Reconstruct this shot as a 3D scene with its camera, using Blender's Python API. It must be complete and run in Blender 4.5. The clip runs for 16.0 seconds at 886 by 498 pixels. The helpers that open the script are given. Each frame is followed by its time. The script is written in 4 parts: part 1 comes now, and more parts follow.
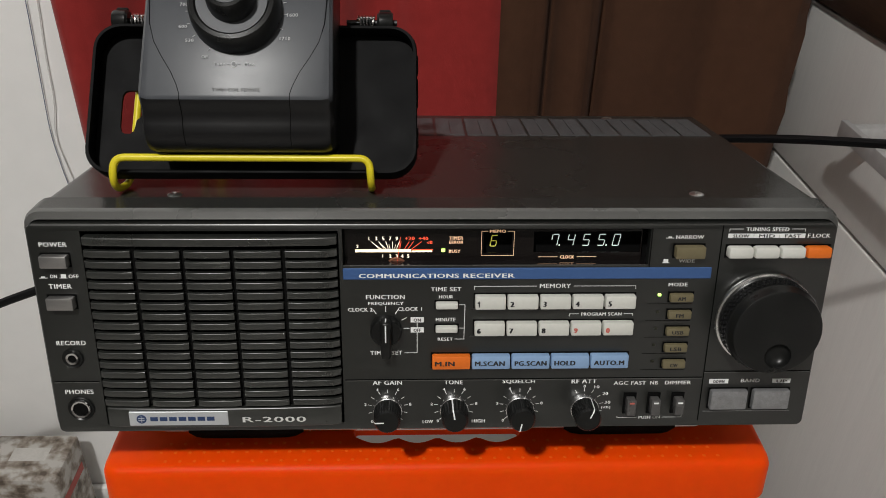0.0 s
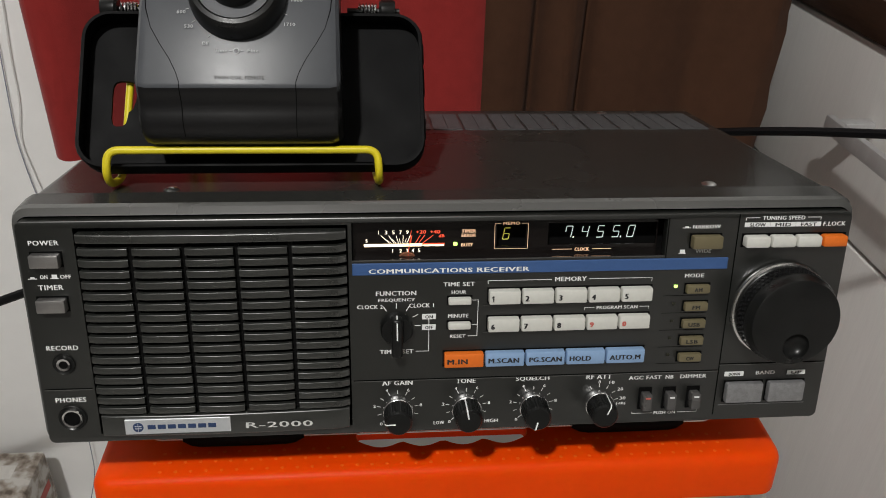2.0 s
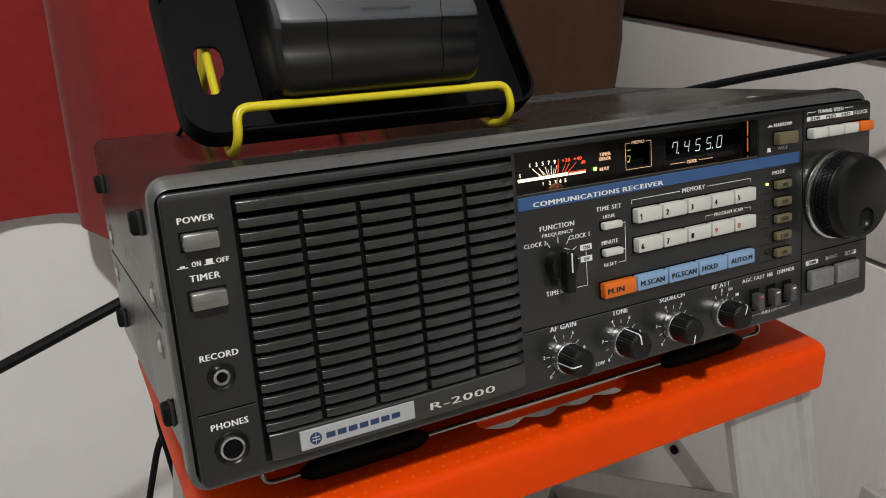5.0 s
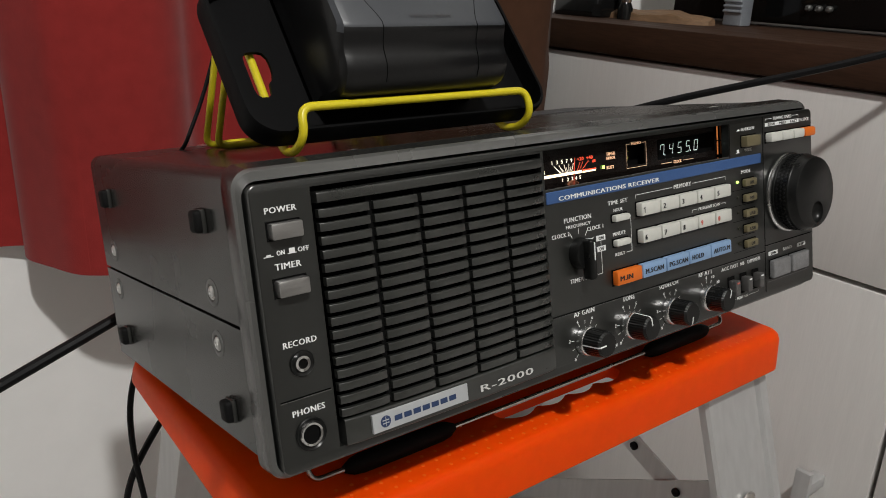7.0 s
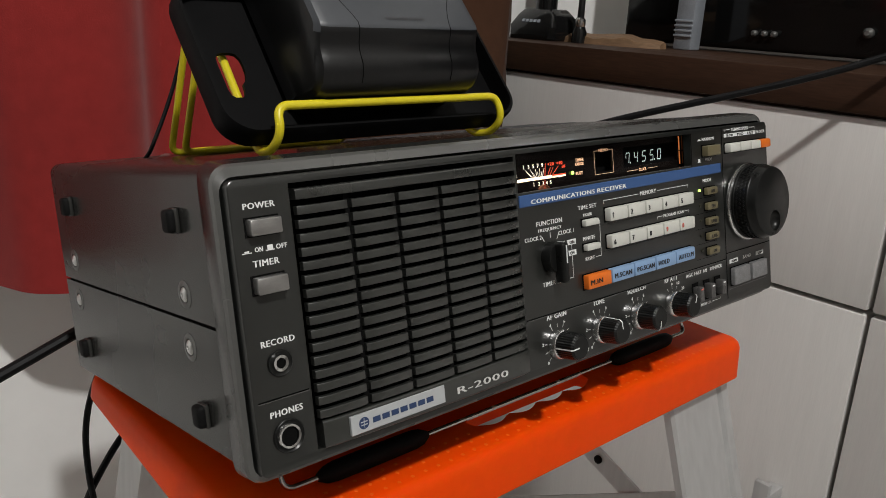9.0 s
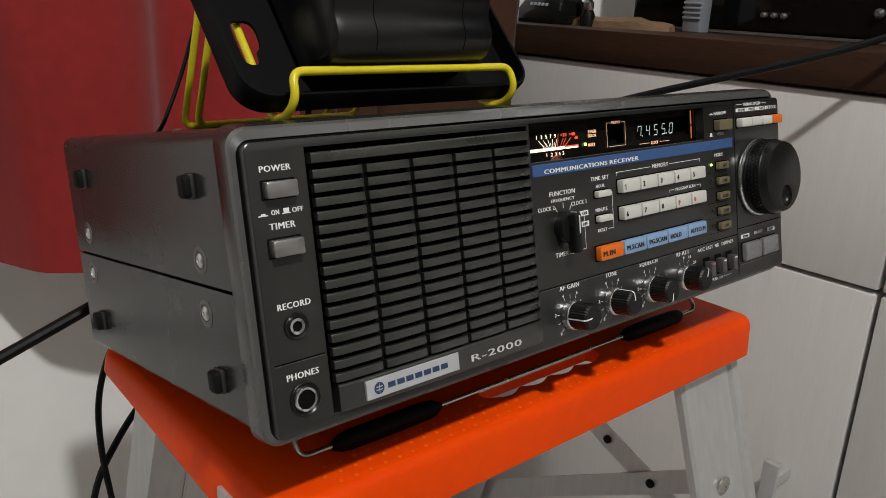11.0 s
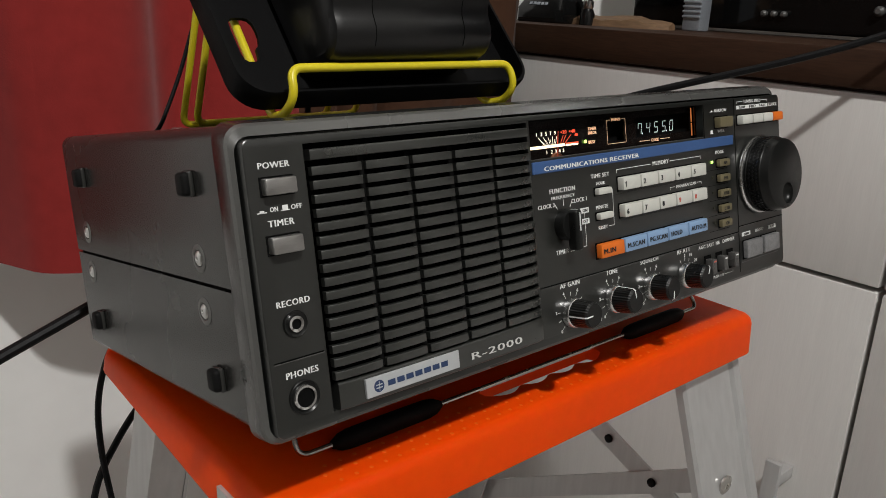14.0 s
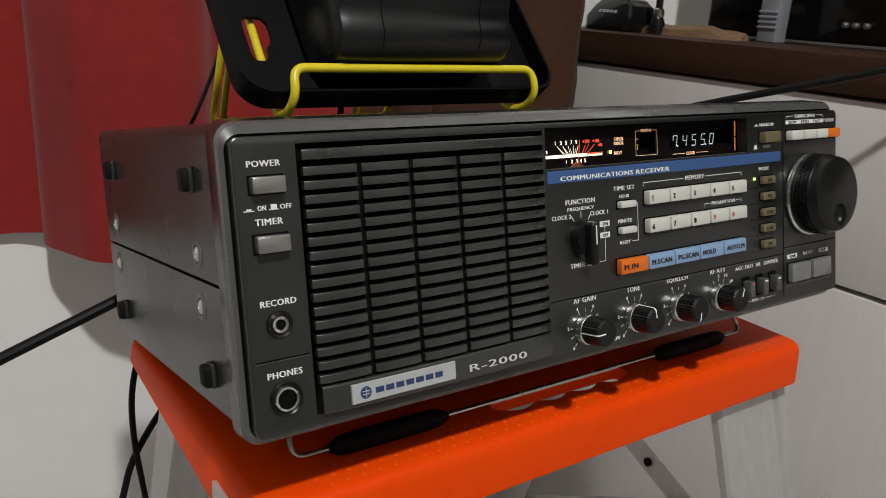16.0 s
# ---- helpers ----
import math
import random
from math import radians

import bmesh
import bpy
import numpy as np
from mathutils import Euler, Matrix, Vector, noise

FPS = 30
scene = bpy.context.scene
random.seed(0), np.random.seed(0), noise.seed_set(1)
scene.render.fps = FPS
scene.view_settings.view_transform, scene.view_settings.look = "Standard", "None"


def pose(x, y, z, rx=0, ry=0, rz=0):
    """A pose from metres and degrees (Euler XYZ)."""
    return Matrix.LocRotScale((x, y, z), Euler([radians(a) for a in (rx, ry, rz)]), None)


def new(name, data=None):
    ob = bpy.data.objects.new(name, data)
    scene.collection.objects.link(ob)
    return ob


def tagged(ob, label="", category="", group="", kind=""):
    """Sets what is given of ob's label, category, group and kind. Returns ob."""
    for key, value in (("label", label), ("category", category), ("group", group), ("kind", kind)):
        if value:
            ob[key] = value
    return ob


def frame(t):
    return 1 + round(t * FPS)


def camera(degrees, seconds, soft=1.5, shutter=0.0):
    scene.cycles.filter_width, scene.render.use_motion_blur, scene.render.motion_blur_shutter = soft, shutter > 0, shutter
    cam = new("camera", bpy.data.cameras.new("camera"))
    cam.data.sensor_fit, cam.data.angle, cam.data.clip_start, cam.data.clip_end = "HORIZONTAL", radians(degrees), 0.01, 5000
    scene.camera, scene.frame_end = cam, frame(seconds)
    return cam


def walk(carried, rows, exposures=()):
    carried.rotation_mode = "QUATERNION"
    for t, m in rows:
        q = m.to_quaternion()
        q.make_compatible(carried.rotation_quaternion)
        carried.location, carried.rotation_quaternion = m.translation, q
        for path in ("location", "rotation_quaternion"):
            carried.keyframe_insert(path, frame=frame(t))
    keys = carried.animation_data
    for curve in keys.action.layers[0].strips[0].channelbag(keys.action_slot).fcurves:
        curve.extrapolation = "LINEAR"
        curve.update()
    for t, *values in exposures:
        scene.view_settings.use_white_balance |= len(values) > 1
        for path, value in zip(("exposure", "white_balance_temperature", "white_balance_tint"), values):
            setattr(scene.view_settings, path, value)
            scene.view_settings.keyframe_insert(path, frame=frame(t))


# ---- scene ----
from mathutils import geometry
cam = camera(57.9, 16.0, soft=0.9, shutter=0.4)
ROWS = [
    (0, -0.0121, -0.2937, 0.9011, 58.01, -1.05, -1.89),
    (0.5, -0.0153, -0.2928, 0.9009, 57.94, -1.18, -1.83),
    (1, -0.0171, -0.2916, 0.8994, 57.88, -1.14, -1.95),
    (1.5, -0.0213, -0.2895, 0.8953, 57.81, -1.37, -2.59),
    (2, -0.0355, -0.2849, 0.8879, 58.69, -1.84, -4.79),
    (2.5, -0.0603, -0.2852, 0.875, 60.42, -1.18, -7.78),
    (3, -0.0914, -0.2822, 0.8555, 63.26, -1.27, -12.06),
    (3.5, -0.1346, -0.2748, 0.838, 65.2, -1.29, -15.45),
    (4, -0.1696, -0.2644, 0.825, 65.94, -1.26, -20.46),
    (6.5, -0.2854, -0.2285, 0.7922, 69.56, -1.7, -35.71),
    (7, -0.2982, -0.2293, 0.791, 70.55, -2.19, -37.59),
    (7.5, -0.3029, -0.2295, 0.7886, 71.23, -2.57, -39.28),
    (8, -0.3086, -0.2295, 0.7847, 72, -2.88, -40.69),
    (8.5, -0.3102, -0.2253, 0.7793, 72.52, -2.73, -41.05),
    (9, -0.3086, -0.2254, 0.7784, 72.93, -2.92, -41.15),
    (9.5, -0.3097, -0.2267, 0.7782, 73.12, -2.77, -41.34),
    (10, -0.3136, -0.2266, 0.7733, 72.49, -2.83, -40.93),
    (12.5, -0.3134, -0.2251, 0.7666, 72.4, -2.71, -40.79),
    (13, -0.313, -0.2253, 0.7665, 72.32, -2.54, -40.86),
    (13.5, -0.3125, -0.2255, 0.7664, 72.31, -2.46, -40.87),
    (14, -0.3127, -0.2255, 0.7662, 72.51, -2.59, -40.86),
    (14.5, -0.3119, -0.2249, 0.7656, 72.65, -2.75, -40.9),
    (15, -0.3129, -0.2247, 0.7656, 72.67, -2.87, -40.76),
    (15.5, -0.3065, -0.23, 0.7655, 72.94, -2.46, -38.92),
    (16, -0.2812, -0.2402, 0.7658, 72.66, -3.42, -34.33),
]
walk(cam, [(t, pose(x, y, z, rx, ry, rz)) for t, x, y, z, rx, ry, rz in ROWS])

# The set stands tilted back on its wire bail; RADIO is the frame of its front panel.
STOOL = 0.57
TILT = -12.2
RADIO = pose(0, 0, STOOL + 0.0425, TILT, 0, 0)

# ---- world and light ----
world = bpy.data.worlds.new("world")
scene.world = world
world.use_nodes = True
world.node_tree.nodes["Background"].inputs[0].default_value = (0.9, 0.93, 1.0, 1)
world.node_tree.nodes["Background"].inputs[1].default_value = 0.004
lamp = bpy.data.lights.new("bulb_light", "POINT")
lamp.energy, lamp.shadow_soft_size, lamp.color = 117.0, 0.045, (1.0, 0.985, 0.955)
LAMP = (-0.45, -1.12, 2.36)
new("bulb_light", lamp).location = LAMP
scene.view_settings.exposure = 0.0


# ---- materials ----
def mat(name, colour, rough=0.5, metal=0.0, vary=0.12, scale=60.0, bump=0.0, bump_scale=400.0, emit=None, spec=0.5, coat=0.0, stretch=None, per_object=0.0):
    m = bpy.data.materials.new(name)
    m.use_nodes = True
    t = m.node_tree
    b = t.nodes["Principled BSDF"]
    b.inputs["Roughness"].default_value = rough
    b.inputs["Metallic"].default_value = metal
    b.inputs["Specular IOR Level"].default_value = spec
    b.inputs["Coat Weight"].default_value = coat
    co = t.nodes.new("ShaderNodeTexCoord")
    mp = t.nodes.new("ShaderNodeMapping")
    if stretch:
        mp.inputs["Scale"].default_value = stretch
    t.links.new(co.outputs["Object"], mp.inputs["Vector"])
    n1 = t.nodes.new("ShaderNodeTexNoise")
    n1.inputs["Scale"].default_value, n1.inputs["Detail"].default_value = scale, 6
    n2 = t.nodes.new("ShaderNodeTexNoise")
    n2.inputs["Scale"].default_value, n2.inputs["Detail"].default_value = scale * 9, 3
    for n in (n1, n2):
        t.links.new(mp.outputs[0], n.inputs["Vector"])
    mix = t.nodes.new("ShaderNodeMath")
    mix.operation = "ADD"
    t.links.new(n1.outputs["Fac"], mix.inputs[0])
    t.links.new(n2.outputs["Fac"], mix.inputs[1])
    last = mix.outputs[0]
    if per_object:
        info = t.nodes.new("ShaderNodeObjectInfo")
        ma = t.nodes.new("ShaderNodeMath")
        ma.operation, ma.inputs[1].default_value = "MULTIPLY_ADD", per_object
        t.links.new(info.outputs["Random"], ma.inputs[0])
        t.links.new(last, ma.inputs[2])
        last = ma.outputs[0]
    ramp = t.nodes.new("ShaderNodeMapRange")
    ramp.inputs["From Min"].default_value, ramp.inputs["From Max"].default_value = 0.6, 1.4
    ramp.inputs["To Min"].default_value, ramp.inputs["To Max"].default_value = 1 - vary, 1 + vary
    t.links.new(last, ramp.inputs["Value"])
    sc = t.nodes.new("ShaderNodeVectorMath")
    sc.operation = "SCALE"
    sc.inputs[0].default_value = colour
    t.links.new(ramp.outputs[0], sc.inputs["Scale"])
    t.links.new(sc.outputs[0], b.inputs["Base Color"])
    rr = t.nodes.new("ShaderNodeMapRange")
    rr.inputs["From Min"].default_value, rr.inputs["From Max"].default_value = 0.3, 0.7
    rr.inputs["To Min"].default_value, rr.inputs["To Max"].default_value = max(rough - 0.06, 0.02), min(rough + 0.08, 1)
    t.links.new(n1.outputs["Fac"], rr.inputs["Value"])
    t.links.new(rr.outputs[0], b.inputs["Roughness"])
    if bump:
        n3 = t.nodes.new("ShaderNodeTexNoise")
        n3.inputs["Scale"].default_value, n3.inputs["Detail"].default_value = bump_scale, 2
        t.links.new(mp.outputs[0], n3.inputs["Vector"])
        bp = t.nodes.new("ShaderNodeBump")
        bp.inputs["Strength"].default_value, bp.inputs["Distance"].default_value = bump, 0.001
        t.links.new(n3.outputs["Fac"], bp.inputs["Height"])
        t.links.new(bp.outputs[0], b.inputs["Normal"])
    if emit:
        b.inputs["Emission Color"].default_value = (*emit[0], 1)
        b.inputs["Emission Strength"].default_value = emit[1]
    return m


CASE_PAINT = mat("dark_grey_satin_paint", (0.036, 0.036, 0.0335), 0.25, 0.20, 0.06, 7, 0.02, 1800)
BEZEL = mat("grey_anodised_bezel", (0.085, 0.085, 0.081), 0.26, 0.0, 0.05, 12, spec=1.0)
PANEL = mat("charcoal_panel_paint", (0.0114, 0.0122, 0.0108), 0.34, 0.0, 0.08, 16, 0.03, 2600, spec=0.8)
SLAT = mat("charcoal_grille_plastic", (0.0200, 0.0212, 0.0190), 0.30, 0.0, 0.07, 30, 0.0, spec=1.0, per_object=0.12)
for glossy, ior in ((SLAT, 1.55), (PANEL, 1.55)):
    glossy.node_tree.nodes["Principled BSDF"].inputs["IOR"].default_value = ior
BLACK = mat("matt_black_cavity", (0.005, 0.005, 0.005), 0.8, spec=0.05)
SMOKE = mat("smoked_display_mask", (0.0060, 0.0042, 0.0038), 0.2, spec=0.5)
SILVERINK = mat("silver_lettering", (0.80, 0.80, 0.78), 0.45, 0.25, 0.04)
SCREWSTEEL = mat("dull_screw_steel", (0.68, 0.68, 0.67), 0.32, 1.0, 0.1, 300)
GLOSS = mat("glossy_black_plastic", (0.008, 0.008, 0.008), 0.10)
KNOB = mat("satin_black_plastic", (0.0085, 0.0088, 0.0085), 0.32, 0, 0.1, 80, 0.03, 1200, spec=0.3)
CHROME = mat("polished_steel", (0.72, 0.72, 0.72), 0.16, 1.0, 0.05, 90)
NICKEL = mat("nickel_wire", (0.62, 0.60, 0.57), 0.22, 1.0, 0.05, 90)
RINGCHROME = mat("satin_chrome", (0.92, 0.92, 0.92), 0.22, 1.0, 0.04, 90)
KNURL = mat("glossy_knurled_plastic", (0.010, 0.010, 0.011), 0.22, 0, 0.05, spec=0.6)
INK = mat("white_printing", (0.88, 0.89, 0.88), 0.6, 0, 0.04)
DARKINK = mat("black_printing", (0.02, 0.02, 0.022), 0.6, 0, 0.04)
REDINK = mat("red_printing", (0.58, 0.13, 0.10), 0.6, 0, 0.04)
NAVY = mat("navy_printing", (0.025, 0.05, 0.13), 0.5, 0, 0.04)
BLUE = mat("blue_enamel_stripe", (0.045, 0.105, 0.27), 0.42, 0, 0.06)
WHITEKEY = mat("ivory_key_plastic", (0.66, 0.66, 0.61), 0.42, 0, 0.05, 60, per_object=0.15)
ORANGEKEY = mat("orange_key_plastic", (0.80, 0.17, 0.015), 0.42, 0, 0.05)
BLUEKEY = mat("pale_blue_key_plastic", (0.26, 0.40, 0.62), 0.42, 0, 0.05, 60, per_object=0.1)
OLIVEKEY = mat("khaki_key_plastic", (0.16, 0.135, 0.075), 0.45, 0, 0.05)
STEELKEY = mat("brushed_steel_key", (0.37, 0.36, 0.352), 0.33, 0.85, 0.08, 50, 0.1, 500, stretch=(1, 1, 12))
DARKKEY = mat("dark_grey_switch", (0.085, 0.082, 0.080), 0.30)
GREYKEY = mat("silver_grey_key", (0.28, 0.28, 0.285), 0.45, 0.45, 0.30, 500, 0.1, 2500)
LABELPLATE = mat("silver_label", (0.62, 0.64, 0.66), 0.38, 0.45, 0.04)
RUBBER = mat("black_rubber", (0.005, 0.005, 0.005), 0.65, 0, 0.15, 120, 0.1, 900, spec=0.15)
YELLOW = mat("yellow_coated_wire", (0.72, 0.60, 0.02), 0.33, 0, 0.06, 40)
ORANGE = mat("orange_moulded_plastic", (0.93, 0.070, 0.0015), 0.42, 0, 0.05, 14, 0.02, 500, spec=0.09)
# Paler orange paints in the light caught by the raised grip dots.
ORANGE_CATCHLIGHT = mat("catchlit_orange_plastic", (0.94, 0.115, 0.008), 0.42, 0, 0.05, 14, spec=0.25)
ORANGE.node_tree.nodes["Principled BSDF"].inputs["Subsurface Weight"].default_value = 0.35
ORANGE.node_tree.nodes["Principled BSDF"].inputs["Subsurface Radius"].default_value = (1.0, 0.12, 0.03)
ORANGE.node_tree.nodes["Principled BSDF"].inputs["Subsurface Scale"].default_value = 0.008
ALU = mat("dull_aluminium", (0.58, 0.58, 0.58), 0.42, 0.55, 0.10, 20, 0.06, 300, stretch=(1, 1, 0.1))
ANT_TOP = mat("slate_grey_plastic", (0.058, 0.062, 0.070), 0.37, 0, 0.05, 20, 0.015, 2600)
PHONECASE = mat("black_silicone", (0.0035, 0.0035, 0.0038), 0.58, 0, 0.12, 60, 0.05, 900, spec=0.1)
CORD = mat("black_pvc_cord", (0.005, 0.005, 0.0055), 0.45, 0, 0.08, spec=0.16)
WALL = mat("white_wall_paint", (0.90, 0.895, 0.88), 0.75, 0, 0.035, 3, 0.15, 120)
# Tones for unseen walls, chosen to steer fill light and reflections.
LOW_BOUNCE = mat("low_bounce_wall", (0.06, 0.057, 0.053), 0.8, 0, 0.05, 3)
MID_BOUNCE = mat("mid_bounce_wall", (0.19, 0.18, 0.17), 0.8, 0, 0.05, 3)
HIGH_BOUNCE = mat("high_bounce_wall", (0.55, 0.54, 0.51), 0.8, 0, 0.05, 3)
LAMINATE = mat("white_wood_grain_laminate", (0.69, 0.675, 0.655), 0.50, 0, 0.045, 24, 0.06, 90, stretch=(1, 6, 0.35))
WALNUT = mat("dark_walnut_veneer", (0.047, 0.023, 0.013), 0.55, 0, 0.40, 22, 0.05, 80, spec=0.25, stretch=(3, 0.25, 3))
FLOOR = mat("pale_floor_tile", (0.45, 0.435, 0.41), 0.35, 0, 0.06, 6)
METER_GLOW = mat("lit_meter_scale", (0.9, 0.8, 0.6), 0.5, 0, 0.0, emit=((1.0, 0.76, 0.46), 1.7))
LEGEND_GLOW = mat("lit_legend", (0.9, 0.6, 0.4), 0.5, 0, 0.0, emit=((1.0, 0.62, 0.36), 0.45))
NUM_GLOW = mat("lit_meter_numbers", (0.9, 0.85, 0.75), 0.5, 0, 0.0, emit=((1.0, 0.85, 0.66), 0.85))
RED_GLOW = mat("lit_red_scale", (0.8, 0.1, 0.05), 0.5, 0, 0.0, emit=((1.0, 0.10, 0.04), 0.6))
VFD = mat("white_fluorescent_segment", (0.8, 0.9, 0.9), 0.5, 0, 0.0, emit=((0.88, 1.0, 0.94), 0.52))
VFD_YELLOW = mat("yellow_fluorescent_segment", (0.8, 0.8, 0.2), 0.5, 0, 0.0, emit=((0.85, 0.72, 0.08), 0.34))
LED = mat("green_led", (0.5, 0.9, 0.2), 0.4, 0, 0.0, emit=((0.55, 1.0, 0.16), 2.2))
LED_OFF = mat("dark_led", (0.03, 0.03, 0.02), 0.3)


def cloth(name, colour, sheen=0.15):
    m = mat(name, colour, 0.9, 0, 0.14, 9, 0.25, 900, spec=0.15)
    b = m.node_tree.nodes["Principled BSDF"]
    b.inputs["Sheen Weight"].default_value = sheen
    return m


RED_CLOTH = cloth("red_curtain_cloth", (0.275, 0.024, 0.022))
BROWN_CLOTH = cloth("brown_curtain_cloth", (0.064, 0.029, 0.016), 0.03)


def stone_pattern():
    m = mat("printed_stone_carton", (0.42, 0.39, 0.36), 0.6)
    t = m.node_tree
    b = t.nodes["Principled BSDF"]
    co = t.nodes.new("ShaderNodeTexCoord")
    n = t.nodes.new("ShaderNodeTexNoise")
    n.inputs["Scale"].default_value, n.inputs["Detail"].default_value = 58, 9
    r = t.nodes.new("ShaderNodeValToRGB")
    r.color_ramp.elements[0].position, r.color_ramp.elements[0].color = 0.36, (0.10, 0.075, 0.055, 1)
    r.color_ramp.elements[1].position, r.color_ramp.elements[1].color = 0.60, (0.50, 0.48, 0.45, 1)
    e = r.color_ramp.elements.new(0.47)
    e.color = (0.27, 0.23, 0.19, 1)
    t.links.new(co.outputs["Object"], n.inputs["Vector"])
    t.links.new(n.outputs["Fac"], r.inputs["Fac"])
    t.links.new(r.outputs[0], b.inputs["Base Color"])
    return m


CARTON = stone_pattern()


# ---- mesh helpers ----
def finish(bm, smooth=True):
    bmesh.ops.recalc_face_normals(bm, faces=bm.faces)
    if smooth:
        for f in bm.faces:
            f.smooth = True
        for e in bm.edges:
            if len(e.link_faces) == 2 and e.calc_face_angle(0) > radians(32):
                e.smooth = False
    return bm


def part(name, bm, material, parent=None, label="", m=None, smooth=True):
    me = bpy.data.meshes.new(name)
    finish(bm, smooth).to_mesh(me)
    bm.free()
    me.materials.append(material)
    ob = new(name, me)
    if parent:
        ob.parent = parent
    if m is not None:
        ob.matrix_basis = m
    return tagged(ob, label)


def thing(name, label, category, group="", m=None, kind=""):
    ob = new(name)
    ob.empty_display_size = 0.02
    if m is not None:
        ob.matrix_basis = m
    return tagged(ob, label, category, group, kind)


def box(x0, x1, y0, y1, z0, z1, bevel=0.0, seg=2, bm=None):
    bm = bm or bmesh.new()
    made = bmesh.ops.create_cube(bm, size=1.0, matrix=Matrix.Translation(((x0 + x1) / 2, (y0 + y1) / 2, (z0 + z1) / 2)) @ Matrix.Diagonal((x1 - x0, y1 - y0, z1 - z0, 1)))
    if bevel:
        es = list({e for v in made["verts"] for e in v.link_edges})
        bmesh.ops.bevel(bm, geom=es, offset=bevel, segments=seg, affect="EDGES", profile=0.5)
    return bm


def lathe(profile, axis_m, seg=32, bm=None):
    """Rings of (radius, height) turned about the local z axis of axis_m."""
    bm = bm or bmesh.new()
    rings = []
    for r, h in profile:
        rings.append([bm.verts.new(axis_m @ Vector((r * math.cos(6.2831853 * k / seg), r * math.sin(6.2831853 * k / seg), h))) for k in range(seg)])
    for a, b in zip(rings, rings[1:]):
        for k in range(seg):
            bm.faces.new((a[k], a[(k + 1) % seg], b[(k + 1) % seg], b[k]))
    bm.faces.new(rings[0][::-1])
    bm.faces.new(rings[-1])
    return bm


def out(x, z, y=0.0):
    """A frame on the front panel whose z axis points out of it."""
    return Matrix.Translation((x, y, z)) @ Matrix.Rotation(radians(90), 4, "X")


def rounded(points, r, steps=6):
    """A path with its corners rounded."""
    ps = [Vector(p) for p in points]
    path = [ps[0]]
    for a, b, c in zip(ps, ps[1:], ps[2:]):
        u, v = (a - b), (c - b)
        d = min(r, u.length * 0.49, v.length * 0.49)
        p, q = b + u.normalized() * d, b + v.normalized() * d
        for k in range(steps + 1):
            s = k / steps
            path.append((1 - s) ** 2 * p + 2 * s * (1 - s) * b + s * s * q)
    path.append(ps[-1])
    return path


def tube(path, r, seg=10, bm=None, closed=False):
    bm = bm or bmesh.new()
    ps = [Vector(p) for p in path]
    rings, ref = [], None
    for i, p in enumerate(ps):
        d = (ps[min(i + 1, len(ps) - 1)] - ps[max(i - 1, 0)]).normalized()
        if ref is None:
            ref = d.orthogonal().normalized()
        ref = (ref - d * ref.dot(d)).normalized()
        side = d.cross(ref)
        rr = r[i] if isinstance(r, list) else r
        rings.append([bm.verts.new(p + rr * (math.cos(6.2831853 * k / seg) * ref + math.sin(6.2831853 * k / seg) * side)) for k in range(seg)])
    for a, b in zip(rings, rings[1:]):
        for k in range(seg):
            bm.faces.new((a[k], a[(k + 1) % seg], b[(k + 1) % seg], b[k]))
    bm.faces.new(rings[0][::-1])
    bm.faces.new(rings[-1])
    return bm


def outline(x0, x1, z0, z1, r, seg=5):
    """A rounded rectangle as (x, z) points."""
    pts = []
    for cx, cz, a in ((x1 - r, z1 - r, 0), (x0 + r, z1 - r, 90), (x0 + r, z0 + r, 180), (x1 - r, z0 + r, 270)):
        for k in range(seg + 1):
            t = radians(a + 90 * k / seg)
            pts.append((cx + r * math.cos(t), cz + r * math.sin(t)))
    return pts


def loft(sections, bm=None, cap0=True, cap1=True):
    """Skin between closed sections with the same number of points."""
    bm = bm or bmesh.new()
    rings = [[bm.verts.new(p) for p in s] for s in sections]
    n = len(rings[0])
    for a, b in zip(rings, rings[1:]):
        for k in range(n):
            bm.faces.new((a[k], a[(k + 1) % n], b[(k + 1) % n], b[k]))
    if cap0:
        bm.faces.new(rings[0][::-1])
    if cap1:
        bm.faces.new(rings[-1])
    return bm


def text_mesh(body):
    cu = bpy.data.curves.new("lettering", "FONT")
    cu.body, cu.resolution_u, cu.extrude = body, 2, 0.0
    cu.space_character = 1.10
    tmp = bpy.data.objects.new("lettering", cu)
    scene.collection.objects.link(tmp)
    bpy.context.view_layer.update()
    me = bpy.data.meshes.new_from_object(tmp.evaluated_get(bpy.context.evaluated_depsgraph_get()))
    bpy.data.objects.remove(tmp)
    bpy.data.curves.remove(cu)
    return me


def lettering(body, x0, x1, z0, z1, material, parent, y=-0.0002, bold=0.10):
    """Printed words that fill the box x0..x1, z0..z1 (metres) on the plane y."""
    src = text_mesh(body)
    co = np.array([v.co[:2] for v in src.vertices])
    lo, hi = co.min(0), co.max(0)
    shift = min(bold, 0.2) * (z1 - z0)
    if len(body) == 1:
        w = min(x1 - x0, (hi[0] - lo[0]) / (hi[1] - lo[1]) * (z1 - z0) * 1.2)
        x0, x1 = (x0 + x1 - w) / 2, (x0 + x1 + w) / 2
    co = (co - lo) / (hi - lo) * (x1 - x0 - shift, z1 - z0) + (x0, z0)
    faces = [tuple(q.vertices) for q in src.polygons]
    bpy.data.meshes.remove(src)
    me = bpy.data.meshes.new("lettering")
    n = len(co)
    me.from_pydata([(x + shift * k / 2, y - 0.00003 * k, z) for k in range(3) for x, z in co], [], [tuple(q + n * k for q in f) for k in range(3) for f in faces])
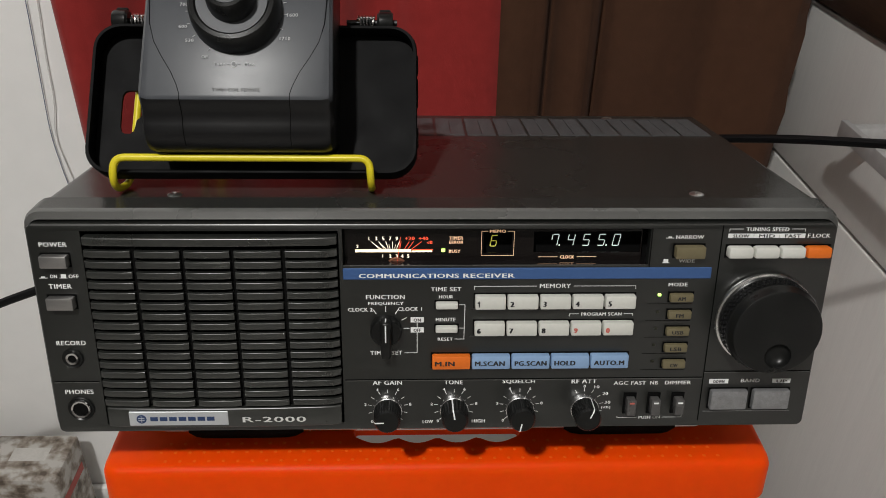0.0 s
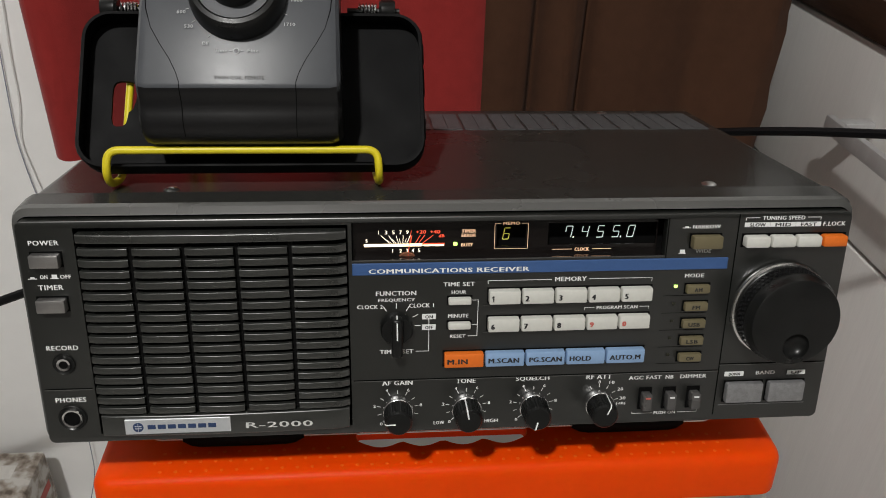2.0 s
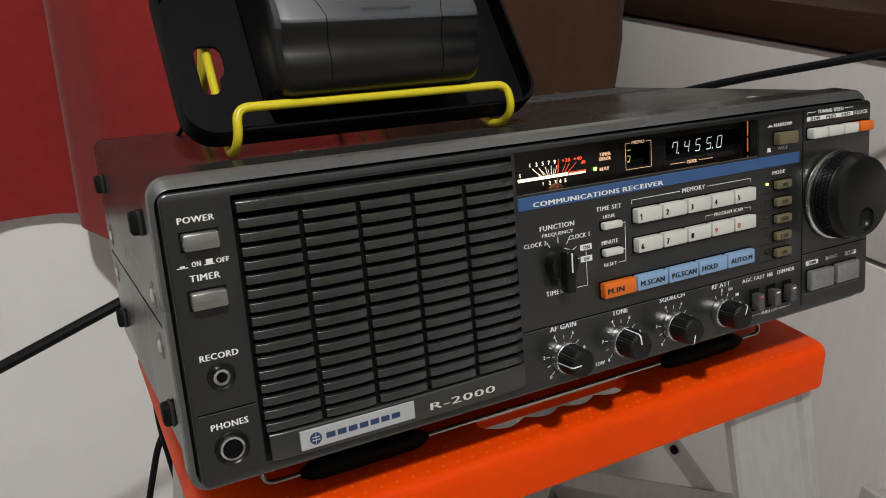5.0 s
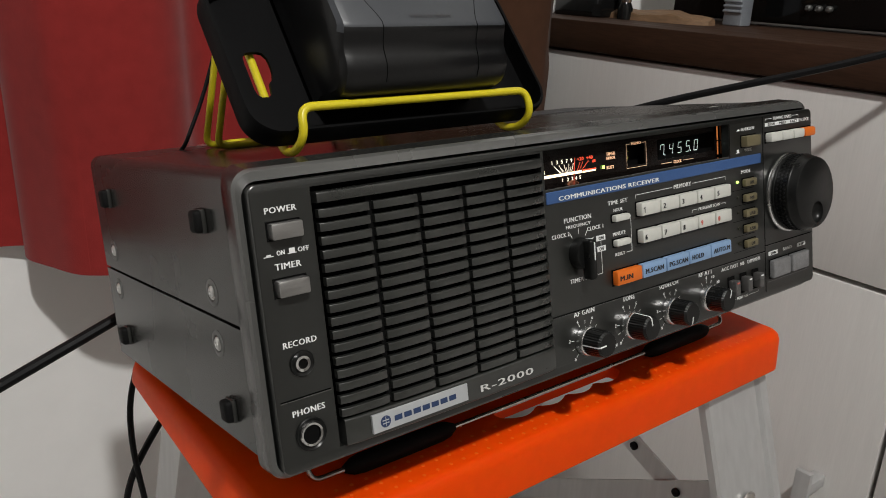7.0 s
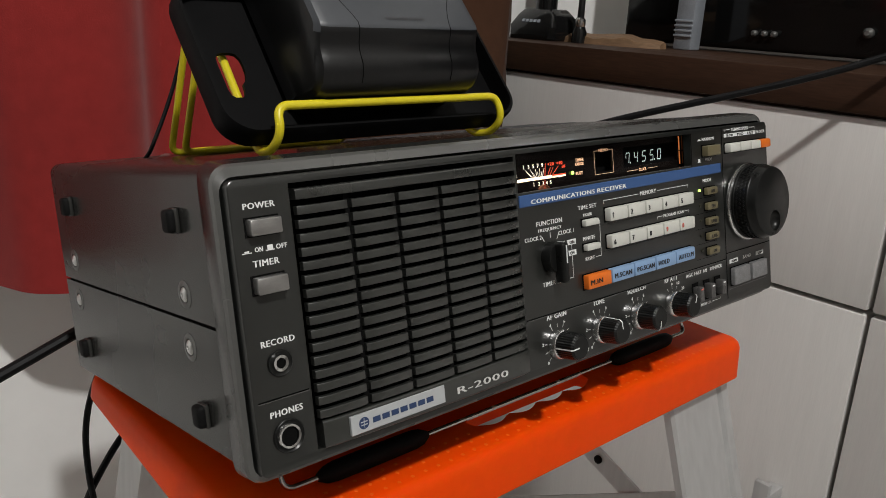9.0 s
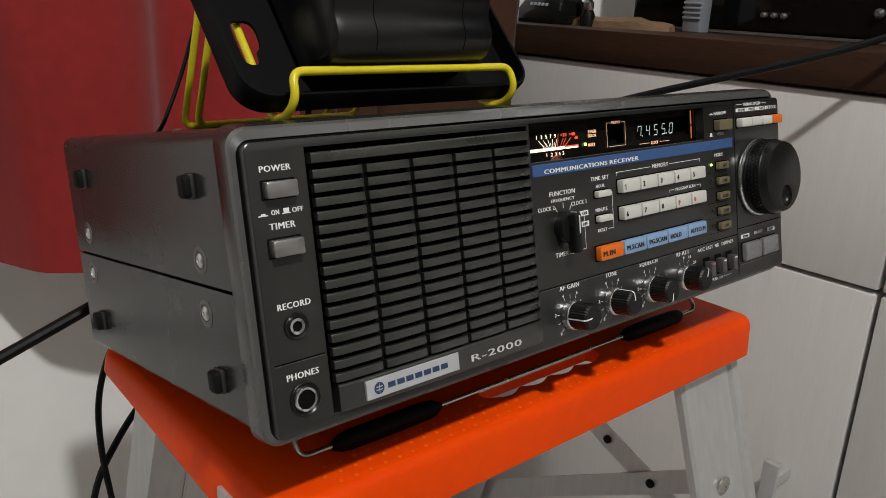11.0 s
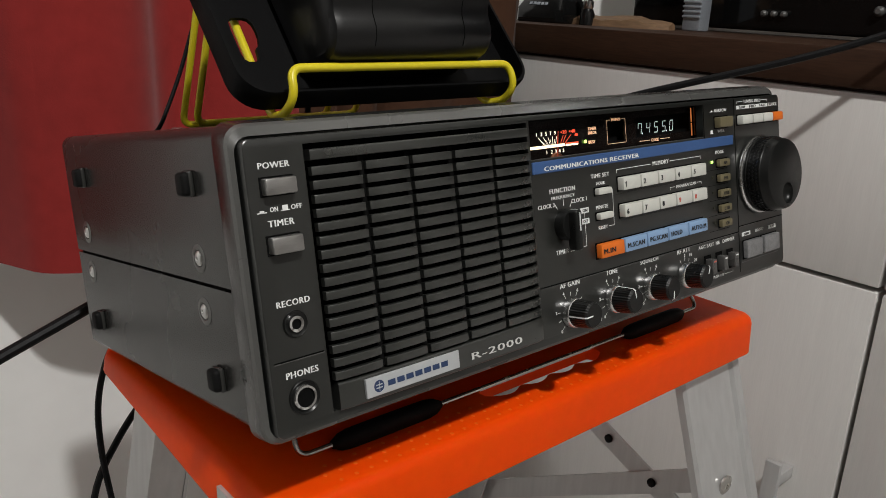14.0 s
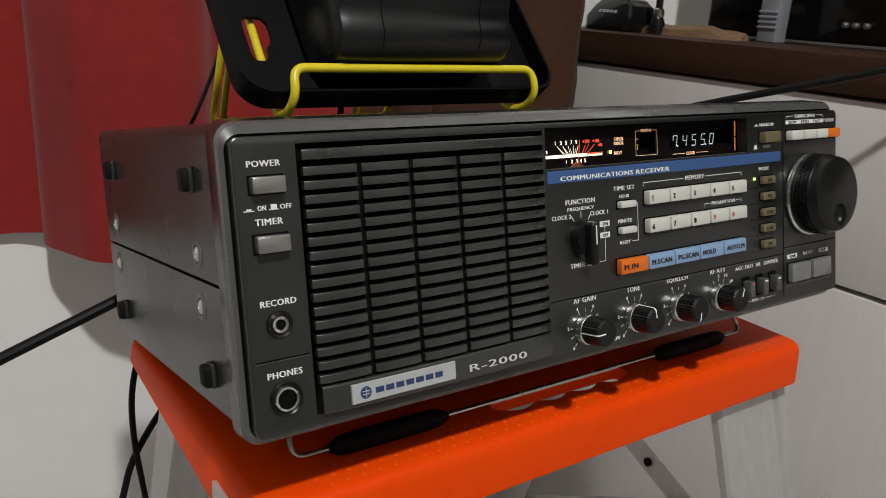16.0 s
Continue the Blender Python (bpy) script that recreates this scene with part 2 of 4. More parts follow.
    me.materials.append(material)
    ob = new("lettering", me)
    ob.parent = parent
    return ob


def strip(points, width, material, parent, y=-0.0002, name="printed_line"):
    """A thin printed line through (x, z) points on the plane y."""
    bm = bmesh.new()
    for (xa, za), (xb, zb) in zip(points, points[1:]):
        d = Vector((xb - xa, zb - za)).normalized() * width / 2
        n = Vector((-d.y, d.x))
        q = [(xa - d.x + n.x, y, za - d.y + n.y), (xb + d.x + n.x, y, zb + d.y + n.y), (xb + d.x - n.x, y, zb + d.y - n.y), (xa - d.x - n.x, y, za - d.y - n.y)]
        bm.faces.new([bm.verts.new(p) for p in q])
    return part(name, bm, material, parent, smooth=False)


# ---- the room ----
tagged(part("floor", box(-1.7, 0.97, -2.3, 0.62, -0.05, 0.0), FLOOR), "pale smooth floor of a small room", "floor", kind="structure")
tagged(part("wall_back", box(-1.7, 0.97, 0.50, 0.62, 0.0, 2.5), WALL), "white painted plaster wall behind the curtains", "wall", kind="structure")
# Unseen enclosure added to control bounce; its tones are not known paint.
tagged(part("wall_left", box(-1.82, -1.7, -2.3, 0.62, 0.0, 2.5), LOW_BOUNCE), "unseen side wall, dark to hold back bounce light", "wall", kind="structure")
tagged(part("wall_right", box(0.97, 1.09, -2.3, 0.62, 0.0, 2.5), HIGH_BOUNCE), "unseen side wall, light so that the panel reflects it", "wall", kind="structure")
tagged(part("wall_front", box(-1.82, 1.09, -2.42, -2.3, 0.0, 2.5), MID_BOUNCE), "unseen wall behind the viewer, toned to limit bounce light", "wall", kind="structure")
tagged(part("ceiling", box(-1.82, 1.09, -2.42, 0.62, 2.5, 2.6), LOW_BOUNCE), "unseen ceiling, dark to hold back bounce light", "ceiling", kind="structure")
tagged(part("baseboard", box(-1.69, 0.36, 0.488, 0.4985, 0.0, 0.021, 0.003), WALL), "low white skirting board", "skirting", kind="structure")


def curtain(name, label, plan, z0, material, hem, ragged, seed):
    """A hanging cloth whose folds follow the plan line, softer towards the rod."""
    rnd = random.Random(seed)
    line2 = [Vector((x, y, 0)) for x, y in plan]
    smooth = rounded(line2, 0.05, 8)
    mean = sum(v.y for v in smooth) / len(smooth)
    n, nz = len(smooth), 44
    phase = [rnd.uniform(0, 6.28) for _ in range(3)]
    thick = [((smooth[min(i + 1, n - 1)] - smooth[max(i - 1, 0)]).cross(Vector((0, 0, 1)))).normalized() * 0.0016 for i in range(n)]
    bm = bmesh.new()
    sides = []
    for back in (0, 1):
        grid = []
        for j in range(nz + 1):
            v = j / nz
            row = []
            for i, q in enumerate(smooth):
                u = i / (n - 1)
                bottom = z0 + hem * (0.6 * math.sin(5 * u + phase[0]) + 0.4 * math.sin(13 * u + phase[1]))
                y = mean + (q.y - mean) * (1 - 0.35 * v) + 0.0015 * math.sin(40 * u + 5 * v + phase[2])
                x = q.x + 0.004 * math.sin(3.5 * v + phase[1]) * v
                if i > n - 4:
                    x += ragged * rnd.uniform(-1, 1)
                p3 = Vector((x, y, bottom + (1.55 - bottom) * v))
                row.append(bm.verts.new(p3 - thick[i] * back))
            grid.append(row)
        sides.append(grid)
        for j in range(nz):
            for i in range(n - 1):
                bm.faces.new((grid[j][i], grid[j][i + 1], grid[j + 1][i + 1], grid[j + 1][i]))
    f, b = sides
    for i in range(n - 1):
        bm.faces.new((f[0][i], f[0][i + 1], b[0][i + 1], b[0][i]))
    for j in range(nz):
        bm.faces.new((f[j][0], f[j + 1][0], b[j + 1][0], b[j][0]))
        bm.faces.new((f[j][-1], f[j + 1][-1], b[j + 1][-1], b[j][-1]))
    return tagged(part(name, bm, material), label, "curtain", "curtains on the wall")


RED_PLAN = [(-0.336, 0.450), (-0.331, 0.432), (-0.316, 0.425), (-0.300, 0.432), (-0.281, 0.456), (-0.264, 0.484), (-0.235, 0.488), (-0.196, 0.488), (-0.178, 0.484), (-0.190, 0.452), (-0.174, 0.425), (-0.162, 0.401), (-0.145, 0.386), (-0.112, 0.374), (-0.075, 0.384), (-0.055, 0.412), (-0.028, 0.420), (-0.010, 0.398), (0.025, 0.390), (0.060, 0.396), (0.078, 0.412)]
curtain("red_curtain", "plain red cloth curtain hanging in soft folds", RED_PLAN, 0.556, RED_CLOTH, 0.003, 0.0, 3)
BROWN_PLAN = [(0.054, 0.420), (0.062, 0.400), (0.085, 0.392), (0.103, 0.396), (0.110, 0.420), (0.117, 0.397), (0.135, 0.390), (0.150, 0.396), (0.156, 0.422), (0.164, 0.396), (0.195, 0.388), (0.235, 0.396), (0.262, 0.408), (0.285, 0.392), (0.315, 0.388), (0.335, 0.402)]
curtain("brown_curtain", "dark brown cloth curtain in deep vertical folds", BROWN_PLAN, 0.47, BROWN_CLOTH, 0.004, 0.0022, 8)
rod = thing("curtain_rod", "thin steel rod carrying the curtains", "curtain rod")
part("rod", tube([(-0.42, 0.425, 1.552), (0.60, 0.425, 1.552)], 0.006), NICKEL, rod)
for bx in (-0.40, 0.58):
    part("bracket", tube([(bx, 0.5, 1.552), (bx, 0.425, 1.552)], 0.004), NICKEL, rod)

# ---- the drawer cabinet beside the stool ----
cab = thing("drawer_cabinet", "white wood-grain cabinet with dark walnut top", "cabinet")
part("carcass", box(0.384, 0.95, -1.0, 0.496, 0.0, 0.7082), LAMINATE, cab)
part("worktop", box(0.3585, 0.95, -1.0, 0.497, 0.7115, 0.7425, 0.0015), WALNUT, cab, "dark walnut veneered top")
part("shadow_gap", box(0.3700, 0.949, -0.999, 0.495, 0.7084, 0.7113), WALNUT, cab, "dark recessed strip under the top")
SEAM_Y, SEAM_Z = -0.003, 0.5535
for y0, y1 in ((-0.60, SEAM_Y - 0.0022), (SEAM_Y + 0.0022, 0.495)):
    for z0, z1, nm in ((SEAM_Z + 0.0022, 0.7082, "drawer_front"), (0.05, SEAM_Z - 0.0022, "door")):
        f = part(nm, box(0.363, 0.3836, y0, y1, z0, z1, 0.0012), LAMINATE, cab)
        if nm == "drawer_front":
            ym = 0.229 if y0 > -0.1 else y0 + 0.3
            h = part("handle", box(0.330, 0.336, ym - 0.064, ym + 0.064, 0.642, 0.656, 0.001), ALU, f, "flat brushed steel bar handle")
            for s in (-0.052, 0.052):
                part("standoff", box(0.336, 0.3628, ym + s - 0.006, ym + s + 0.006, 0.643, 0.655, 0.001), ALU, h)
        else:
            ym = 0.042 if y0 > -0.1 else -0.045
            h = part("handle", box(0.330, 0.336, ym - 0.007, ym + 0.007, 0.16, 0.384, 0.001), ALU, f, "flat brushed steel bar handle")
            for s in (0.175, 0.365):
                part("standoff", box(0.336, 0.3628, ym - 0.006, ym + 0.006, s - 0.006, s + 0.006, 0.001), ALU, h)


# ---- step stool ----
def stool():
    s = thing("step_stool", "folding aluminium step stool with an orange plastic top", "step stool")
    x0, x1, y0, y1, zt, zb = -0.1812, 0.1885, 0.011, 0.212, STOOL, STOOL - 0.0265
    # top shell with a scalloped grip hole
    outer = []
    hole = []
    for k in range(32):
        u = k / 31
        hole.append((-0.0435 + 0.090 * u, 0.0347 - 0.0042 * abs(math.sin(math.pi * 4 * u))))
    for k in range(9):
        a = math.pi * k / 8
        hole.append((0.0465 + 0.0025 * math.sin(a), 0.0396 - 0.0048 * math.cos(a)))
    for k in range(9):
        a = math.pi * k / 8
        hole.append((-0.0435 - 0.0025 * math.sin(a), 0.0396 + 0.0048 * math.cos(a)))
    rim = outline(x0 + 0.006, x1 - 0.006, y0 + 0.006, y1 - 0.006, 0.0045)
    bm = bmesh.new()
    polys = geometry.tessellate_polygon([[Vector((x, y, 0)) for x, y in rim], [Vector((x, y, 0)) for x, y in hole]])
    allp = rim + hole
    for z in (zt, zt - 0.0022):
        vs = [bm.verts.new((x, y, z if z == zt or y < 0.0375 else zt - 0.0078)) for x, y in (allp if z == zt else hole)]
        if z == zt:
            top = vs
            for tri in polys:
                bm.faces.new([vs[i] for i in tri])
        else:
            low = vs
    n, h = len(rim), len(hole)
    for k in range(h):
        a, b = n + k, n + (k + 1) % h
        bm.faces.new((top[a], top[b], low[b - n], low[a - n]))
    prev = top[:n]
    for grow, z in ((0.0022, zt - 0.0006), (0.0045, zt - 0.0024), (0.006, zt - 0.006), (0.0072, zb), (0.0047, zb), (0.0035, zt - 0.004)):
        ring = [bm.verts.new((x, y, z)) for x, y in outline(x0 + 0.006 - grow, x1 - 0.006 + grow, y0 + 0.006 - grow, y1 - 0.006 + grow, 0.0045 + grow)]
        for k in range(n):
            bm.faces.new((prev[k], prev[(k + 1) % n], ring[(k + 1) % n], ring[k]))
        prev = ring
    for v in bm.verts:
        if v.co.z < zt - 0.02:
            v.co.z += 0.09 * max(0.0, v.co.y - 0.06)
    top_ob = part("top", bm, ORANGE, s, "bright orange moulded plastic step with grip hole")
    # Same plastic as the step; the dots' catch light is in their colour.
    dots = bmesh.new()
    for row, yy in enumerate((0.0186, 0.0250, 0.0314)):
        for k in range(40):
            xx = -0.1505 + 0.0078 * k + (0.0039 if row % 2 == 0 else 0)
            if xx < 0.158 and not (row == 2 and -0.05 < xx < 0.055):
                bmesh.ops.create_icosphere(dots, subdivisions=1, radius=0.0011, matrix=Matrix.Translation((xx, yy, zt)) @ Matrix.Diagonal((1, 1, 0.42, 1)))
    tagged(part("grip_dots", dots, ORANGE_CATCHLIGHT, top_ob), kind="stuff")
    # legs: bent channel, splayed forwards and backwards
    def leg(sx, near, far, ya, yb, flip, splay):
        """A stamped channel from x near to x far (mirrored by sx), with a pressed groove beside its outer lip."""
        bm = bmesh.new()
        d, g = 0.034 * flip, 0.004 * flip
        sec = [(near, 0.0075 * flip), (near, 0.002 * flip), (near + 0.002, 0), (far - 0.0175, 0), (far - 0.0150, g), (far - 0.0125, g), (far - 0.0100, 0.001 * flip), (far - 0.002, 0.001 * flip), (far, 0.003 * flip), (far, d), (far - 0.0022, d), (far - 0.0022, 0.0065 * flip), (near + 0.0022, 0.0065 * flip), (near + 0.0022, 0.0075 * flip)]
        loft([[(sx * x, ya + y, zb + 0.016) for x, y in sec], [(sx * (x + splay), yb + y, 0.012) for x, y in sec]], bm)
        l = part("leg", bm, ALU, s)
        xs = sorted((sx * (near + splay - 0.003), sx * (far + splay + 0.003)))
        part("rubber_foot", box(xs[0], xs[1], min(yb, yb + d) - 0.003, max(yb, yb + d) + 0.003, 0.0, 0.03, 0.003), RUBBER, l)
        return l
    fl = [leg(1, 0.1165, 0.1875, 0.026, -0.125, 1, 0.045), leg(-1, 0.1165, 0.1835, 0.026, -0.125, 1, 0.045)]
    for sx in (1, -1):
        leg(sx, 0.124, 0.164, 0.20, 0.37, -1, 0.02)
    for sx in (1, -1):
        for a, b in (((0.030, 0.432), (0.290, 0.2825)), ((0.150, 0.441), (0.045, 0.396))):
            bm = bmesh.new()
            va, vb = Vector(a), Vector(b)
            d = (vb - va).normalized()
            nn = Vector((-d.y, d.x)) * 0.009
            pts = [va + nn, va - nn, vb - nn, vb + nn]
            xo = 0.181 if b[0] > 0.1 else 0.1835
            loft([[(sx * xo, p.x, p.y) for p in pts], [(sx * (xo + 0.002), p.x, p.y) for p in pts]], bm)
            br = part("brace", bm, ALU, s)
            for q in (va + d * (0.045 if b[0] > 0.1 else 0.038),):
                part("rivet", lathe([(0.0035, 0), (0.0035, 0.002), (0.0015, 0.0028)], Matrix.Translation((sx * (xo if sx > 0 else xo + 0.002), q.x, q.y)) @ Matrix.Rotation(radians(-90), 4, "Y"), 14), RUBBER, br)
    for l, x in ((fl[0], 0.1534), (fl[1], -0.1534)):
        yy, zz = -0.0022, 0.4572
        part("rivet", lathe([(0.007, 0), (0.007, 0.0015), (0.0045, 0.0026), (0.002, 0.0026), (0.002, 0.0012)], Matrix.Translation((x, yy, zz)) @ Matrix.Rotation(radians(90), 4, "X"), 20), NICKEL, l, "round steel rivet")
    return s


stool()


# ---- the receiver ----
MM = 0.001
radio = thing("radio_receiver", "charcoal metal communications receiver tilted back on a wire bail", "radio", m=RADIO)
X0, X1, ZT = -0.1875, 0.1875, 0.1145


def roof(y):
    """Height of the cabinet roof, which rises slightly to the rear."""
    return 0.1126 + 0.036 * (y - 0.017)


def belly(y):
    """Height of the cabinet floor."""
    return -0.0035 + 0.045 * (y - 0.017)


# wrap-around cabinet, split along the sides on a slight slope
def shell():
    bx0, bx1, y0, y1 = -0.1870, 0.1870, 0.0170, 0.2035
    for top in (True, False):
        r = 0.0055 if top else 0.0045
        secs = []
        for y in (y0, y1):
            zs = 0.0515 + 0.035 * y
            zt = roof(y)
            if top:
                za, zb = zs + 0.0007, zt
                arc = [(bx1, za)] + [(bx1 - r + r * math.cos(radians(a)), zb - r + r * math.sin(radians(a))) for a in range(0, 91, 15)] + [(bx0 + r - r * math.cos(radians(a)), zb - r + r * math.sin(radians(a))) for a in range(90, -1, -15)] + [(bx0, za)]
            else:
                za, zb = belly(y), zs - 0.0007
                arc = [(bx0, zb), (bx0, za + r), (bx0 + r * 0.9, za), (bx1 - r * 0.9, za), (bx1, za + r), (bx1, zb)]
            secs.append([(x, y, z) for x, z in arc])
        part("top_cover" if top else "bottom_cover", loft(secs), CASE_PAINT, radio, "dark grey textured metal cover")
    seam = loft([[(bx0 + 0.001, y, 0.0515 + 0.035 * y - 0.001), (bx1 - 0.001, y, 0.0515 + 0.035 * y - 0.001), (bx1 - 0.001, y, 0.0515 + 0.035 * y + 0.001), (bx0 + 0.001, y, 0.0515 + 0.035 * y + 0.001)] for y in (0.02, 0.2)])
    part("side_seam", seam, BLACK, radio)
    # slotted vents in the roof
    rise = math.atan(0.036)
    for k in range(11):
        xa = -0.036 + 0.0195 * k
        for half in (0, 1):
            xb = xa + 0.0091 * half
            ob = part("vent", box(xb, xb + 0.0086, 0.0, 0.046, -0.0002, 0.0004), mat_vent, radio)
            ob.matrix_basis = Matrix.Translation((0, 0.147, roof(0.147))) @ Matrix.Rotation(rise, 4, "X")


mat_vent = mat("dark_vent_mesh", (0.10, 0.102, 0.106), 0.5, 0.3, 0.3, 300, 0.3, 1500)
shell()


STEELCUP = mat("grey_screw_cup", (0.13, 0.13, 0.125), 0.35, 0.4)


def screw(m, parent, r=0.0036, cup=False):
    if cup:
        part("screw_cup", lathe([(r * 1.9, -0.0004), (r * 1.9, 0.0003), (r * 1.3, 0.0006), (r * 1.05, -0.0002)], m, 24), STEELCUP, parent)
    bm = lathe([(r, 0), (r, 0.0004), (r * 0.72, 0.0010), (r * 0.30, 0.0012), (r * 0.26, 0.0005)], m, 18)
    part("screw", bm, SCREWSTEEL, parent, "bright cross-head screw")


for sx, sy in ((-0.1262, 0.027), (0.1277, 0.028), (0.1213, 0.196), (-0.1262, 0.196)):
    screw(Matrix.Translation((sx, sy, roof(sy) - 0.0002)) @ Matrix.Rotation(math.atan(0.036), 4, "X"), radio)
LEFT = Matrix.Rotation(radians(-90), 4, "Y")
RIGHT = Matrix.Rotation(radians(90), 4, "Y")
for turn_m, sx in ((LEFT, -0.1869), (RIGHT, 0.1869)):
    for sy, sz in ((0.0460, 0.0632), (0.0475, 0.0418), (0.183, 0.0690), (0.185, 0.0480)):
        screw(Matrix.Translation((sx, sy, sz)) @ turn_m, radio, 0.0030, True)
    for sy, sz in ((0.0450, 0.0925), (0.0410, 0.0155), (0.176, 0.0973), (0.180, 0.0230)):
        d = -1 if sx < 0 else 1
        base = part("side_foot", box(min(sx, sx + d * 0.0048), max(sx, sx + d * 0.0048), sy - 0.0037, sy + 0.0037, sz - 0.0046, sz + 0.0046, 0.0016, 3), RUBBER, radio, "square black rubber bumper")
        part("rim", box(min(sx, sx + d * 0.0022), max(sx, sx + d * 0.0022), sy - 0.0042, sy + 0.0042, sz - 0.0051, sz + 0.0051, 0.0012), CASE_PAINT, base)

# bezel: a chamfered frame round the front panel
def frame_ring(side, top, low, y, r):
    return [(x, y, z) for x, z in outline(-side, side, low, top, r)]


back = loft([frame_ring(0.1864, 0.1125, -0.0035, 0.0190, 0.006), frame_ring(0.1882, 0.1140, -0.0048, 0.0185, 0.0065), frame_ring(0.1892, 0.1136, -0.0052, 0.0165, 0.0072), frame_ring(0.1894, 0.1124, -0.0050, 0.0070, 0.0075)], cap0=False, cap1=False)
part("bezel_flange", back, CASE_PAINT, radio, "dark grey flange behind the bezel")
bm = loft([frame_ring(0.1894, 0.1124, -0.0050, 0.0070, 0.0075), frame_ring(0.1892, 0.1120, -0.0046, 0.0062, 0.0075), frame_ring(0.1889, 0.1112, -0.0040, 0.0051, 0.0072), frame_ring(0.1876, 0.1083, -0.0024, 0.0042, 0.0060), frame_ring(0.1873, 0.1078, -0.0021, 0.0040, 0.0058), frame_ring(0.1871, 0.1076, -0.0018, 0.0090, 0.0055)], cap0=False, cap1=False)
part("bezel", bm, BEZEL, radio, "grey rounded metal bezel")
# face plate with the grille and display openings left free
GX0, GX1, GZ0, GZ1 = -0.1625, -0.0462, 0.0030, 0.1035
DX0, DX1, DZ0, DZ1 = -0.0446, 0.0984, 0.0862, 0.1046
PX0, PX1, PZ0, PZ1 = -0.1862, 0.1862, -0.0012, 0.1067


def face_plate():
    rim = outline(PX0, PX1, PZ0, PZ1, 0.0030)
    holes = [[(GX0, GZ0), (GX1, GZ0), (GX1, GZ1), (GX0, GZ1)], [(DX0, DZ0), (DX1, DZ0), (DX1, DZ1), (DX0, DZ1)]]
    tri = geometry.tessellate_polygon([[Vector((x, z, 0)) for x, z in p] for p in [rim] + holes])
    bm = bmesh.new()
    ease = outline(PX0 + 0.0006, PX1 - 0.0006, PZ0 + 0.0006, PZ1 - 0.0006, 0.0026)
    allp = ease + holes[0] + holes[1]
    vs = [bm.verts.new((x, 0.0, z)) for x, z in allp]
    for t in tri:
        bm.faces.new([vs[i] for i in t])
    at = 0
    for ring, back in ((rim, 0.0090), (holes[0], 0.0064), (holes[1], 0.0045)):
        n = len(ring)
        top = vs[at:at + n]
        if ring is rim:
            for grow, yy in ((0.0002, 0.0001), (0.0005, 0.0003), (0.0006, 0.0007)):
                nxt = [bm.verts.new((x, yy, z)) for x, z in outline(PX0 + 0.0006 - grow, PX1 - 0.0006 + grow, PZ0 + 0.0006 - grow, PZ1 - 0.0006 + grow, 0.0026 + grow * 0.6)]
                for k in range(n):
                    bm.faces.new((top[k], top[(k + 1) % n], nxt[(k + 1) % n], nxt[k]))
                top = nxt
        low = [bm.verts.new((v.co.x, back, v.co.z)) for v in top]
        for k in range(n):
            bm.faces.new((top[k], top[(k + 1) % n], low[(k + 1) % n], low[k]))
        at += n
    ob = part("face_plate", bm, PANEL, radio, "charcoal painted front panel")
    return ob


face_plate()


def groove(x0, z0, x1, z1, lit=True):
    """A fine score line in the panel; a paler strip below paints its edge highlight."""
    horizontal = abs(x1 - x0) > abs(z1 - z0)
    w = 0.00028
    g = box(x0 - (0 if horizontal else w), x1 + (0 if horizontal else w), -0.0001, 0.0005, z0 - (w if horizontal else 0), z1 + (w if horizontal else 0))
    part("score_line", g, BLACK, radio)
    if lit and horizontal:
        part("score_highlight", box(x0, x1, -0.00035, 0.0004, z0 - 0.0006, z0 - 0.0003), BEZEL, radio)


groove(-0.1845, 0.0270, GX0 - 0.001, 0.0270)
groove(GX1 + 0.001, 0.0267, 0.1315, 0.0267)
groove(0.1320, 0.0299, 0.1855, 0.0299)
groove(0.1320, 0.0020, 0.1320, 0.1060)
groove(0.0990, 0.0855, 0.0990, 0.1045)
part("grille_cavity", box(GX0 - 0.002, GX1 + 0.002, 0.0062, 0.0100, GZ0 - 0.003, GZ1 + 0.002), BLACK, radio)
for xa, xb, za, zb in ((GX0 - 0.0016, GX0, GZ0, GZ1), (GX1, GX1 + 0.0016, GZ0, GZ1)):
    part("grille_wall", box(xa, xb, 0.0042, 0.0062, za, zb), BLACK, radio)

# loudspeaker grille: bowed bars, proud in the middle
def bow(x):
    s = 2 * (x - GX0) / (GX1 - GX0) - 1
    return -0.0030 - 0.0015 * (1 - s * s) + 0.0022 * max(0.0, abs(s) - 0.975) / 0.025


def bowed_bar(xa, xb, za, zb, n, bevel=0.0007, lift=0.0, deep=0.0088):
    secs = []
    for k in range(n + 1):
        x = xa + (xb - xa) * k / n
        y = bow(x) - lift + (0.0006 if k in (0, n) else 0.0)
        e = bevel
        arc = [(e - e * math.sin(radians(a)), e - e * math.cos(radians(a))) for a in (0, 22, 45, 68, 90)]
        secs.append([(x, y + deep, za)] + [(x, y + p, za + q) for p, q in arc] + [(x, y + p, zb - q) for p, q in reversed(arc)] + [(x, y + deep, zb)])
    return loft(secs)


part("grille_bar", bowed_bar(-0.1612, -0.0470, 0.0973, 0.1013, 24), SLAT, radio, "wide charcoal top bar of the loudspeaker grille")
GAPS = (-0.1612, -0.1391, -0.1169, -0.0944, -0.0714, -0.0470)
for c in range(5):
    xa, xb = GAPS[c] + (0.0010 if c else 0), GAPS[c + 1] - (0.0010 if c < 4 else 0)
    first = part("slat", bowed_bar(xa, xb, -0.00160, 0.00160, 6, 0.0003, 0.0, 0.0026), SLAT, radio)
    first.location = (0, 0, 93.4 * MM)
    for r in range(1, 16):
        s = new("slat", first.data)
        s.parent = radio
